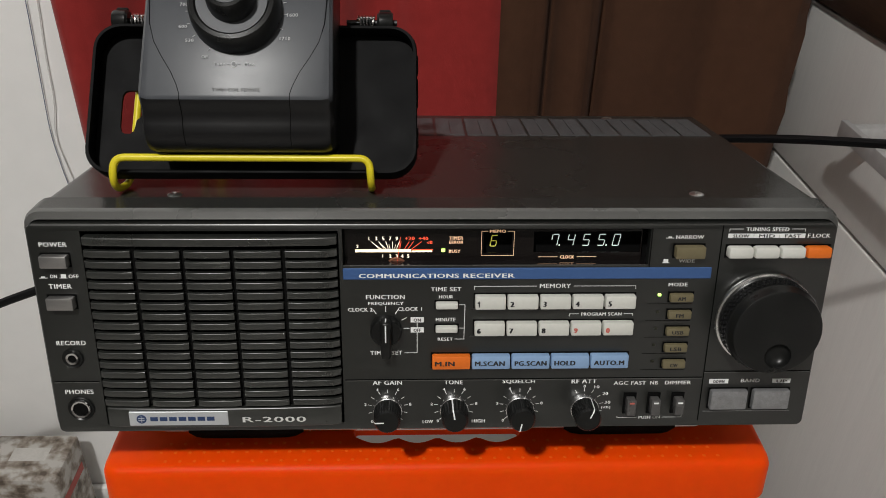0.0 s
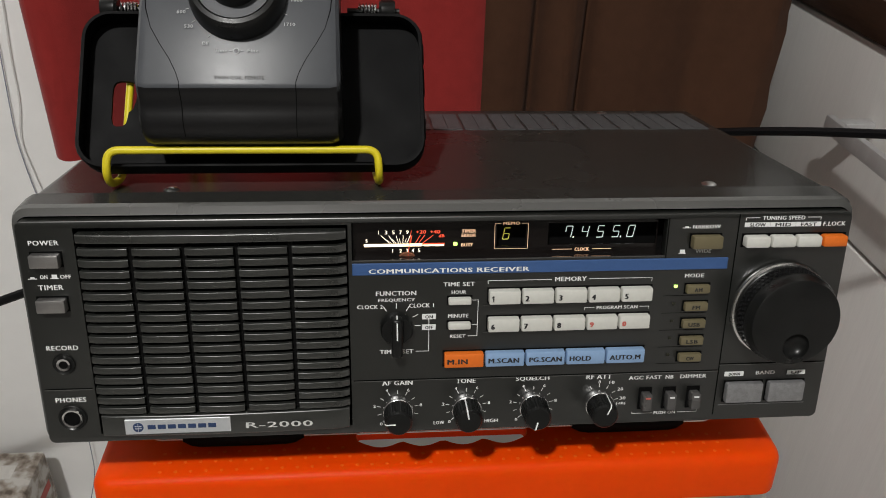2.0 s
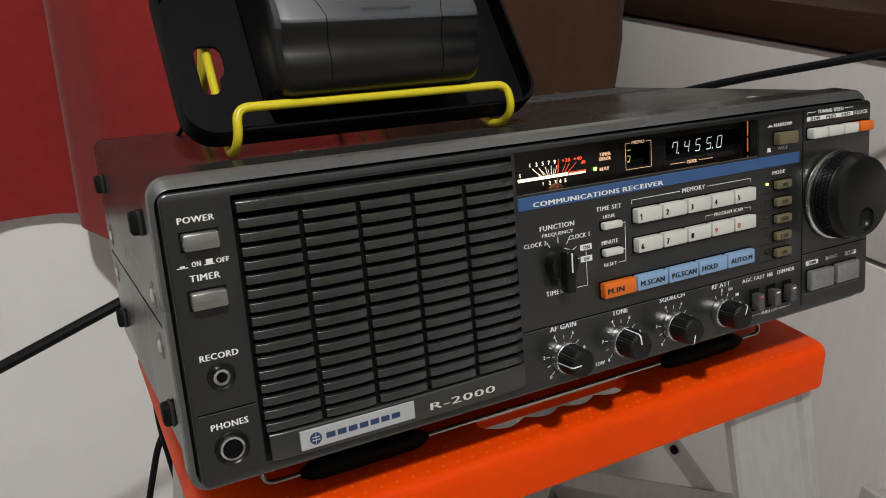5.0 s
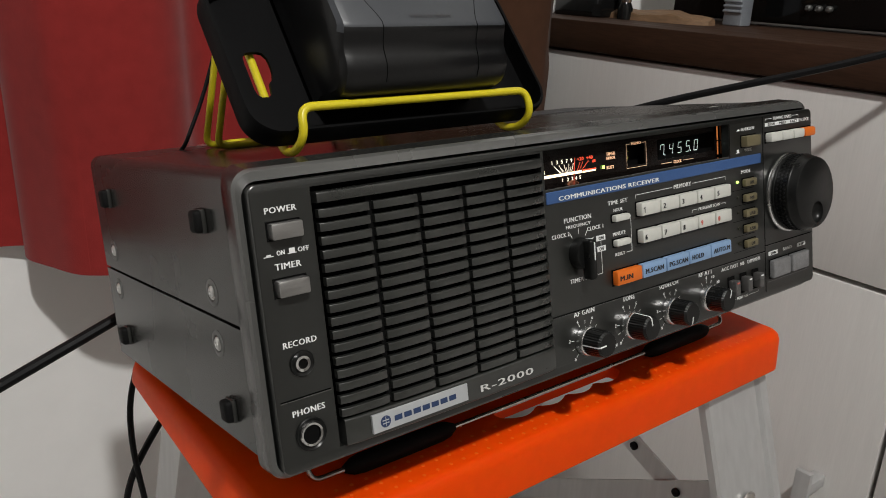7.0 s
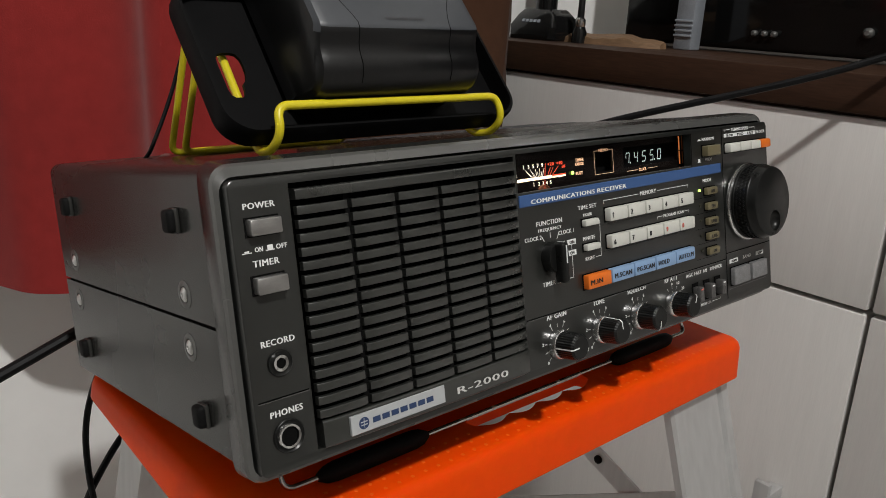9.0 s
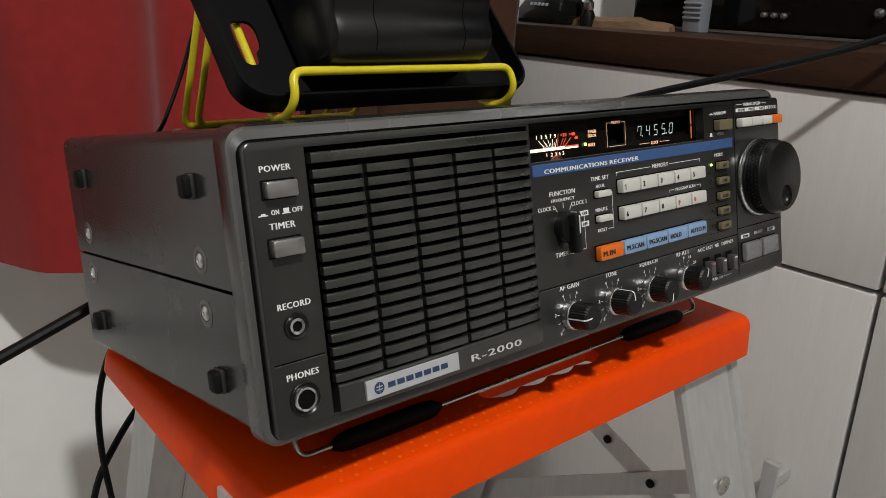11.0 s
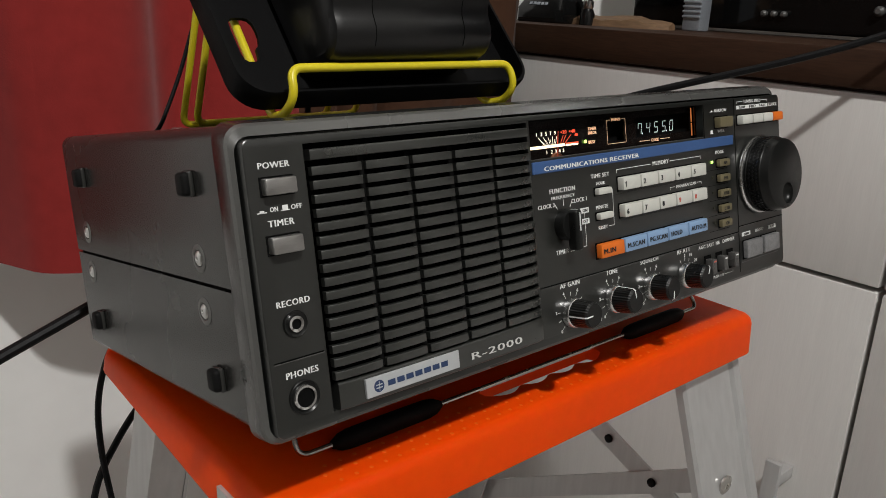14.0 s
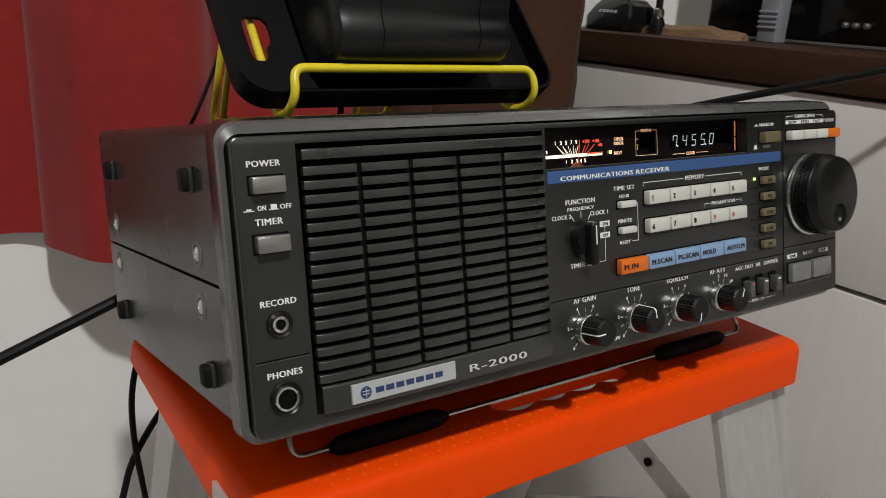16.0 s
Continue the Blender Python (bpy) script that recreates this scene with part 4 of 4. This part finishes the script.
    part("switch_mark", box((x - 1.2) * MM, (x + 1.2) * MM, -0.0052, -0.0049, 0.0146, 0.0154), REDINK if k == 0 else INK, sw)
word("PUSH ON", 101.6, 112.5, 3.4, 5.0)
line([(90.6, 5.0), (90.6, 4.2), (100.4, 4.2)], 0.3)
line([(113.8, 4.2), (123.3, 4.2), (123.3, 5.0)], 0.3)
for s, xa, xb in (("DOWN", 135.3, 144.9), ("UP", 167.2, 176.4)):
    part("label_plate", box(xa * MM, xb * MM, -0.0003, 0.0010, 0.0232, 0.0256), INK, radio)
    word(s, xa + 2.0, xb - 2.0, 23.6, 25.2, DARKINK, -0.0005)
word("BAND", 151.2, 160.9, 23.7, 25.7)
for xa in (136.2, 157.6):
    key("band_key", xa, xa + 18.6, 9.6, 20.2, 3.2, GREYKEY, label="silver-grey speckled band key", bevel=0.0009)
line([(134.3, 7.4), (178.2, 7.4)], 0.5, GREYKEY)

# wire bail and feet under the set
bail = part("bail", tube(rounded([(-0.1520, 0.060, 0.001), (-0.1550, 0.0465, -0.0300), (0.1550, 0.0465, -0.0300), (0.1520, 0.060, 0.001)], 0.006), 0.0013), NICKEL, radio, "folding steel wire bail")
for xa, xb in ((-0.138, -0.074), (0.074, 0.138)):
    n = 14
    ps = [(xa + (xb - xa) * k / n, 0.0465, -0.0300) for k in range(n + 1)]
    rs = [(0.0018, 0.0041)[min(k, n - k)] if min(k, n - k) < 2 else 0.0047 + 0.0003 * math.sin(math.pi * k / n) for k in range(n + 1)]
    part("grip_sleeve", tube(ps, rs, 14), RUBBER, bail, "black rubber sleeve on the bail")
for sx in (-0.12, 0.12):
    part("rear_foot", lathe([(0.0085, -0.001), (0.0085, 0.0066), (0.0070, 0.0078)], Matrix.Translation((sx, 0.185, 0.0045)) @ Matrix.Rotation(math.pi, 4, "X"), 24), RUBBER, radio)


# ---- wire easel, phone case and antenna tuner on the receiver ----
def at_radio(name, label, category, m=None):
    return thing(name, label, category, m=RADIO @ m if m is not None else RADIO)


LEAN = Matrix.Translation((0, 0.0354, 0.118)) @ Matrix.Rotation(radians(59), 4, "X")  # x across, y up the back plate, z out of it
easel = at_radio("wire_easel", "yellow coated wire easel standing on the receiver", "stand")
WR = 0.0018
TOPZ = 0.1136 + WR


def on_plate(u, v, w):
    return tuple(LEAN @ Vector((u, v, w)))


front = [on_plate(-0.1495, 0.068, -0.0052), on_plate(-0.1505, 0.012, -0.0052), (-0.1512, 0.0400, TOPZ), (-0.1525, 0.0270, TOPZ), (-0.1518, 0.0190, 0.1220), (-0.1510, 0.0215, 0.1325), (-0.0325, 0.0215, 0.1322), (-0.0318, 0.0190, 0.1220), (-0.0316, 0.0270, TOPZ), (-0.0330, 0.0400, TOPZ), on_plate(-0.0345, 0.012, -0.0052), on_plate(-0.0355, 0.068, -0.0052)]
part("front_wire", tube(rounded(front, 0.007, 7), WR, 12), YELLOW, easel)
for u0, yb, xo in ((-0.1405, 0.1370, 0.0), (-0.1370, 0.1620, 0.003)):
    u1 = -0.184 - u0
    back = [(u0 + 0.002, yb - 0.032, 0.175), (u0, yb, roof(yb) + WR), (u1, yb, roof(yb) + WR), (u1 - 0.002, yb - 0.032, 0.175)]
    part("back_wire", tube(rounded(back, 0.006, 6), WR, 12), YELLOW, easel)
for u, v in ((-0.1425, 0.095), (-0.0415, 0.095)):
    part("top_hook", tube(rounded([on_plate(u - (0.007 if u < -0.09 else -0.007), 0.068, -0.0052), on_plate(u, 0.073, -0.010), (u + 0.004 * (1 if u < -0.09 else -1), 0.1050, 0.1750)], 0.006, 5), WR, 12), YELLOW, easel)

case = at_radio("phone_case", "empty black silicone phone case lying on its side in the easel", "phone case", LEAN)


def tray(u0, u1, v0, v1, r):
    rim = outline(u0, u1, v0, v1, r, 7)
    slot = [(-0.1452, 0.0360), (-0.1450, 0.0400), (-0.1453, 0.0432), (-0.1466, 0.0454), (-0.1485, 0.0461), (-0.1530, 0.0461), (-0.1548, 0.0454), (-0.1559, 0.0436), (-0.1562, 0.0400), (-0.1562, 0.0275), (-0.1556, 0.0248), (-0.1540, 0.0236), (-0.1510, 0.0236), (-0.1494, 0.0250), (-0.1488, 0.0275), (-0.1484, 0.0304), (-0.1464, 0.0322)]
    tri = geometry.tessellate_polygon([[Vector((x, y, 0)) for x, y in rim], [Vector((x, y, 0)) for x, y in slot]])
    pts = rim + slot
    bm = bmesh.new()
    lo = [bm.verts.new((x, y, -0.0016)) for x, y in pts]
    hi = [bm.verts.new((x, y, 0.0)) for x, y in pts]
    for t in tri:
        bm.faces.new([lo[i] for i in t])
        bm.faces.new([hi[i] for i in t])
    n, h = len(rim), len(slot)
    for k in range(h):
        a, b = n + k, n + (k + 1) % h
        bm.faces.new((lo[a], lo[b], hi[b], hi[a]))
    prev = lo[:n]
    for g, w in ((0.0008, -0.0010), (0.0014, 0.0010), (0.0014, 0.0090), (0.0008, 0.0104), (-0.0006, 0.0104), (-0.0006, 0.0088), (0.0, 0.0060)):
        ring = [bm.verts.new((x, y, w)) for x, y in outline(u0 - g, u1 + g, v0 - g, v1 + g, r + g, 7)]
        for k in range(n):
            bm.faces.new((prev[k], prev[(k + 1) % n], ring[(k + 1) % n], ring[k]))
        prev = ring
    for k in range(n):
        bm.faces.new((prev[k], prev[(k + 1) % n], hi[(k + 1) % n], hi[k]))
    return bm


part("shell", tray(-0.1672, -0.0112, 0.0015, 0.0760, 0.012), PHONECASE, case)
part("port_cutout", box(-0.0101, -0.0093, 0.036, 0.050, 0.0035, 0.0075, 0.0006), BLACK, case)
for v in (0.020, 0.058):
    part("side_button", box(-0.0100, -0.0092, v - 0.005, v + 0.005, 0.0035, 0.0065, 0.0004), PHONECASE, case)

clamp = at_radio("clamp_screw", "black wing nuts and steel springs on a cross rod", "clamp", LEAN)
for ua, ub in ((-0.163, -0.138), (-0.046, -0.020)):
    part("rod", tube([(ua, 0.0855, -0.004), (ub, 0.0855, -0.004)], 0.0016), KNOB, clamp)
for u, d in ((-0.1605, 1), (-0.0262, -1)):
    bm = bmesh.new()
    lathe([(0.0050, 0), (0.0056, 0.001), (0.0056, 0.0068), (0.0046, 0.0080)], Matrix.Translation((u - d * 0.004, 0.0855, -0.004)) @ Matrix.Rotation(radians(90 * d), 4, "Y"), 18, bm)
    box(u - 0.003, u + 0.003, 0.0785, 0.0925, -0.0055, -0.0025, 0.0008, 2, bm)
    part("wing_nut", bm, KNOB, clamp)
    coil = [(u + d * (0.0055 + 0.0085 * k / 60), 0.0855 + 0.0036 * math.cos(k * 0.55), -0.004 + 0.0036 * math.sin(k * 0.55)) for k in range(61)]
    part("spring", tube(coil, 0.0006, 6), CHROME, clamp, "small bright coil spring")

tuner = at_radio("antenna_tuner", "slate grey antenna tuning box with a double black knob", "antenna tuner", LEAN)


def tuner_body():
    prof = [(0.0125, 0.0015), (0.0123, 0.0080), (0.0112, 0.0112), (0.0088, 0.0150), (0.0070, 0.0200), (0.0066, 0.0250), (0.0076, 0.0292), (0.0100, 0.0326), (0.0130, 0.0348), (0.0158, 0.0357), (0.0184, 0.0366), (0.0208, 0.0384), (0.0228, 0.0408), (0.0246, 0.0426), (0.0266, 0.0432), (0.0600, 0.0432), (0.1040, 0.0432), (0.1085, 0.0415), (0.1100, 0.0370), (0.1100, 0.0060), (0.1085, 0.0015)]
    secs = []
    for f, inset in ((0.0, 0.0035), (0.018, 0.0012), (0.055, 0.0), (0.5, 0.0), (0.945, 0.0), (0.982, 0.0012), (1.0, 0.0035)):
        sec = []
        for v, w in prof:
            half = 0.0432 - 0.0012 * min(max((v - 0.02) / 0.09, 0), 1)
            cv, cw = 0.056, 0.022
            sec.append((-0.0911 + half * (2 * f - 1), v + (inset if v < cv else -inset), w + (inset * 0.5 if w < cw else -inset * 0.8)))
        secs.append(sec)
    return loft(secs)


tb = part("housing", tuner_body(), ANT_TOP, tuner)
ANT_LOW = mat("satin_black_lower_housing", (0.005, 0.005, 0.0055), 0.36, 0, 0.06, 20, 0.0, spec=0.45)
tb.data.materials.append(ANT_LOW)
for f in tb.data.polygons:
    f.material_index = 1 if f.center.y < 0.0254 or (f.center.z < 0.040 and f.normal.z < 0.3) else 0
FW = 0.0434
for side in (1, -1):
    c = -0.0911
    curve = [(-0.0400, 0.0720), (-0.0392, 0.0610), (-0.0368, 0.0520), (-0.0328, 0.0445), (-0.0285, 0.0375), (-0.0256, 0.0312), (-0.0243, 0.0270)]
    chin = [(0.0246, 0.0427), (0.0228, 0.0409), (0.0208, 0.0385), (0.0184, 0.0367), (0.0158, 0.0358), (0.0130, 0.0349), (0.0100, 0.0327), (0.0076, 0.0293)]
    bm = bmesh.new()
    ps = [(c + side * u, v) for u, v in curve] + []
    pts = [(c + side * -0.0403, 0.103), (c + side * -0.0403, 0.085)] + ps
    sec = []
    tube([(u, v, FW - 0.00028) for u, v in pts] + [(c - side * (0.0243 - 0.03 * (0.0246 - v)), v, h) for v, h in chin], 0.00020, 6, bm)
    part("seam", bm, BLACK, tb)
out_w = Matrix.Translation((-0.0916, 0.0665, FW))
outer = part("outer_knob", lathe([(0.0205, 0), (0.0205, 0.0030), (0.0196, 0.0095), (0.0184, 0.0110), (0.0166, 0.0114), (0.0158, 0.0104), (0.0100, 0.0104)], out_w, 56), KNOB, tuner, "wide satin black tuning ring")
part("grey_insert", lathe([(0.0157, 0.0100), (0.0157, 0.0108), (0.0104, 0.0108)], out_w, 48), ANT_TOP, outer)
inner = part("inner_knob", lathe([(0.0108, 0.0104), (0.0108, 0.0125), (0.0100, 0.0205), (0.0092, 0.0222), (0.0080, 0.0226), (0.0074, 0.0216)], out_w, 48), KNOB, tuner, "smaller black fine-tuning knob")
part("grey_cap", lathe([(0.0073, 0.0210), (0.0073, 0.0219)], out_w, 36), ANT_TOP, inner)
part("red_dot", lathe([(0.0008, 0.0219), (0.0008, 0.0221)], out_w @ Matrix.Translation((-0.0030, -0.0020, 0)), 12), REDINK, inner)


def tuner_word(s, u, v, w, h, material):
    ob = lettering(s, u - w / 2, u + w / 2, v - h / 2, v + h / 2, material, tuner, 0.0, 0.06)
    ob.matrix_basis = Matrix.Translation((0, 0, FW + 0.0003)) @ Matrix.Rotation(radians(-90), 4, "X")
    return ob


GREYINK = mat("grey_white_printing", (0.48, 0.49, 0.50), 0.6, 0, 0.04)
FAINT_RED = mat("faint_red_printing", (0.055, 0.052, 0.056), 0.37, 0, 0.04)
for s, u, v, w in (("Off", -104.7, 44.4, 2.9), ("530", -111.9, 52.2, 3.7), ("600", -115.2, 58.9, 3.7), ("700", -115.2, 69.7, 3.7), ("1600", -66.3, 64.9, 4.8), ("1700", -66.5, 76.0, 4.8), ("1710", -69.4, 53.4, 4.8), ("Tune", -98.2, 41.1, 5.2), ("Fine", -84.7, 41.1, 4.6)):
    tuner_word(s, u * MM, v * MM, w * MM, 0.0016, GREYINK)
tuner_word("TWIN COIL FERRITE", -0.0905, 0.0290, 0.021, 0.0015, FAINT_RED)
bm = lathe([(0.0014, 0.0), (0.0014, 0.00015)], Matrix.Translation((-0.0918, 0.0411, FW)), 20)
part("printed_ring", bm, GREYINK, tuner)
part("printed_ring_core", lathe([(0.0009, 0.0), (0.0009, 0.0003)], Matrix.Translation((-0.0918, 0.0411, FW)), 16), ANT_TOP, tuner)
for ua, ub, v in ((-0.0948, -0.0934, 0.0411), (-0.0902, -0.0888, 0.0411)):
    part("printed_dash", box(ua, ub, v - 0.00012, v + 0.00012, FW, FW + 0.00012), GREYINK, tuner)
for a in (238, 213, 196, 180, 150, -22, -3, 12):
    ca, sa = math.cos(radians(a)), math.sin(radians(a))
    part("dial_tick", tube([(-0.0916 + 0.0213 * ca, 0.0665 + 0.0213 * sa, FW), (-0.0916 + 0.0228 * ca, 0.0665 + 0.0228 * sa, FW)], 0.00016, 4), GREYINK, tuner)


# ---- cords ----
def cord(name, label, pts, r, material=CORD, radius=0.03, category="cable"):
    return tagged(part(name, tube(rounded(pts, radius, 8), r, 10), material), label, category)


def from_radio(x, y, z):
    return tuple(RADIO @ Vector((x, y, z)))


cord("power_cord", "thick black mains cord leaving the back of the receiver", [from_radio(-0.09, 0.203, 0.045), (-0.105, 0.25, 0.605), (-0.175, 0.25, 0.577), (-0.352, 0.25, 0.509), (-0.52, 0.27, 0.42), (-0.75, 0.35, 0.10), (-0.80, 0.44, 0.006), (-0.95, 0.46, 0.006)], 0.0036)
cord("antenna_cable", "black coaxial cable rising over the cabinet top", [from_radio(0.13, 0.203, 0.065), (0.165, 0.240, 0.662), (0.2108, 0.1778, 0.6905), (0.2325, 0.1490, 0.7025), (0.2694, 0.1018, 0.7200), (0.2950, 0.0690, 0.7325), (0.3164, 0.0409, 0.7444), (0.3335, 0.0186, 0.7555), (0.375, -0.035, 0.783), (0.47, -0.16, 0.79), (0.62, -0.36, 0.748)], 0.0028)
cord("hanging_cord", "thin black cord hanging behind the step stool", [from_radio(-0.14, 0.203, 0.020), (-0.158, 0.262, 0.548), (-0.168, 0.27, 0.506), (-0.1685, 0.27, 0.467), (-0.160, 0.275, 0.40), (-0.13, 0.29, 0.20), (-0.10, 0.31, 0.004), (0.0, 0.36, 0.004)], 0.0021)
cord("hanging_cord", "thin black cord hanging behind the step stool", [from_radio(-0.11, 0.203, 0.022), (-0.128, 0.265, 0.51), (-0.147, 0.27, 0.4855), (-0.158, 0.272, 0.468), (-0.170, 0.275, 0.445), (-0.185, 0.28, 0.38), (-0.20, 0.30, 0.20), (-0.22, 0.33, 0.004), (-0.35, 0.36, 0.004)], 0.0024)
GREYWIRE = mat("grey_blue_thin_wire", (0.16, 0.17, 0.24), 0.5)
cord("thin_wire", "thin grey-blue wire hanging against the wall", [(-0.376, 0.498, 1.30), (-0.3829, 0.497, 0.690), (-0.3858, 0.497, 0.6455), (-0.389, 0.497, 0.5986), (-0.3923, 0.497, 0.5487), (-0.388, 0.497, 0.4954), (-0.378, 0.497, 0.43), (-0.3709, 0.497, 0.386), (-0.3742, 0.497, 0.335), (-0.384, 0.497, 0.28), (-0.396, 0.496, 0.226), (-0.40, 0.49, 0.08), (-0.42, 0.46, 0.002)], 0.0005, GREYWIRE, 0.02, "wire")
WHITEWIRE = mat("pale_thin_wire", (0.74, 0.73, 0.71), 0.5)
cord("thin_wire", "thin pale wire hanging against the wall", [(-0.362, 0.498, 1.30), (-0.3717, 0.497, 0.690), (-0.3776, 0.497, 0.634), (-0.3794, 0.497, 0.586), (-0.3890, 0.497, 0.549), (-0.378, 0.497, 0.48), (-0.3614, 0.497, 0.381), (-0.3619, 0.497, 0.3115), (-0.3667, 0.497, 0.2756), (-0.381, 0.497, 0.217), (-0.36, 0.49, 0.08), (-0.38, 0.46, 0.002)], 0.0006, WHITEWIRE, 0.02, "wire")
cord("tuner_lead", "thin dark lead rising behind the easel", [from_radio(-0.150, 0.190, 0.1150), from_radio(-0.147, 0.172, 0.1165), from_radio(-0.131, 0.170, 0.147), from_radio(-0.1205, 0.165, 0.177), from_radio(-0.112, 0.12, 0.205), from_radio(-0.10, 0.085, 0.195)], 0.0011, CORD, 0.02)
cord("tuner_lead", "dark lead dropping behind the phone case", [from_radio(-0.0585, 0.150, 0.165), from_radio(-0.0587, 0.160, 0.138), from_radio(-0.0592, 0.165, 0.1152), from_radio(-0.055, 0.195, 0.1152)], 0.0018, CORD, 0.01)

# ---- carton on the floor ----
carton = thing("carton", "mottled stone-print cardboard carton with a red band", "box", m=pose(-0.5705, 0.434, 0, 0, 0, 0))
part("body", box(-0.125, 0.125, -0.038, 0.040, 0.0, 0.140, 0.005), CARTON, carton)
part("red_band", box(0.1248, 0.1254, -0.034, 0.028, 0.090, 0.102), mat("red_print_band", (0.42, 0.05, 0.035), 0.5), carton, "printed red band")
part("label", box(0.055, 0.100, -0.006, 0.016, 0.1400, 0.1404), mat("pale_carton_label", (0.55, 0.53, 0.50), 0.6, 0, 0.2, 80), carton, "small pale label")

# ---- things on the cabinet top ----
CT = 0.7425
monitor = thing("monitor", "large glossy black screen on a cabinet", "monitor", m=pose(0.53, 0.0, CT))
part("screen", box(0.0, 0.05, -0.75, 0.395, 0.004, 0.46, 0.006), GLOSS, monitor)
part("screen_foot", box(-0.012, 0.07, -0.28, -0.05, 0.0, 0.012, 0.002), KNOB, monitor)
# Small grey studs stand in for reflections on the glossy screen.
for yy in (-0.011, 0.0, 0.011):
    part("glint_stud", lathe([(0.0034, 0), (0.0034, 0.004), (0.0018, 0.006)], Matrix.Translation((0.0, 0.212 + yy, 0.022)) @ LEFT, 14), STEELCUP, monitor)
part("glint_stud", lathe([(0.005, 0), (0.005, 0.004), (0.0025, 0.007)], Matrix.Translation((0.0, 0.106, 0.029)) @ LEFT, 14), STEELCUP, monitor)
upright = thing("ribbed_post", "silver-grey plastic post with ribs near its base", "post", m=pose(0.50, 0.286, CT))
SILVER = mat("silver_grey_plastic", (0.34, 0.37, 0.41), 0.4, 0.2)
part("post", box(-0.010, 0.010, -0.0112, 0.0112, 0.0, 0.16, 0.002), SILVER, upright)
for k in range(4):
    part("rib", box(-0.0122, -0.010, -0.0110, 0.0110, 0.014 + 0.0052 * k, 0.0165 + 0.0052 * k, 0.0006), SILVER, upright)
TAN = mat("tan_split_wood", (0.22, 0.13, 0.07), 0.65, 0, 0.35, 30, 0.4, 120, stretch=(1, 0.3, 2))
wood = thing("wood_piece", "rough tan sliver of wood", "wood", m=pose(0.455, 0.362, CT, 0, 0, 6))
rnd = random.Random(4)
secs = []
for k in range(12):
    u = k / 11
    half, high = 0.007 + 0.014 * math.sin(math.pi * min(u * 1.15, 1)) ** 0.6, 0.004 + 0.007 * math.sin(math.pi * (0.15 + 0.8 * u)) + rnd.uniform(0, 0.003)
    yy = -0.072 + 0.144 * u
    secs.append([(-half, yy, 0.0), (half, yy, 0.0), (half * 0.8, yy, high * 0.7), (0.0, yy, high), (-half * 0.9, yy, high * rnd.uniform(0.5, 0.8))])
part("slab", loft(secs), TAN, wood)
stand = thing("desk_stand", "black desk stand with a pale printed band and upright pole", "stand", m=pose(0.445, 0.448, CT))
secs = [[(x * hx, y * hy, z) for x, y in ((-1, -0.8), (-0.8, -1), (0.8, -1), (1, -0.8), (1, 0.8), (0.8, 1), (-0.8, 1), (-1, 0.8))] for hx, hy, z in ((0.027, 0.036, 0.0), (0.028, 0.037, 0.002), (0.028, 0.037, 0.015), (0.021, 0.029, 0.028), (0.017, 0.023, 0.034), (0.015, 0.021, 0.0355))]
part("base", loft(secs), GLOSS, stand)
for k in range(5):
    ob = part("printed_bar", box(-0.0003, 0.0, -0.014 + 0.006 * k, -0.0095 + 0.006 * k, -0.0018, 0.0018), SILVER, stand)
    ob.matrix_basis = Matrix.Translation((-0.0249, 0, 0.0215)) @ Matrix.Rotation(radians(28), 4, "Y")
part("pole", lathe([(0.013, 0.0352), (0.013, 0.050), (0.010, 0.053), (0.010, 0.150), (0.008, 0.152)], Matrix.Identity(4), 28), GLOSS, stand, "glossy black upright pole")
bottle = thing("small_bottle", "small dark bottle with a bright steel collar", "bottle", m=pose(0.435, 0.386, CT))
part("body", lathe([(0.0085, 0), (0.0085, 0.012), (0.0060, 0.018)], Matrix.Identity(4), 20), GLOSS, bottle)
part("collar", lathe([(0.0055, 0.018), (0.0062, 0.020), (0.0062, 0.026), (0.0045, 0.028)], Matrix.Identity(4), 20), CHROME, bottle)
part("cap", lathe([(0.0040, 0.028), (0.0036, 0.052), (0.0028, 0.054)], Matrix.Identity(4), 20), KNOB, bottle)

# ---- ceiling lamp ----
bulb = thing("ceiling_lamp", "bare white bulb hanging from the ceiling", "lamp", m=pose(LAMP[0], LAMP[1], LAMP[2]))
part("cap", lathe([(0.016, 0.075), (0.018, 0.090), (0.045, 0.132), (0.05, 0.1395)], Matrix.Identity(4), 24), INK, bulb)
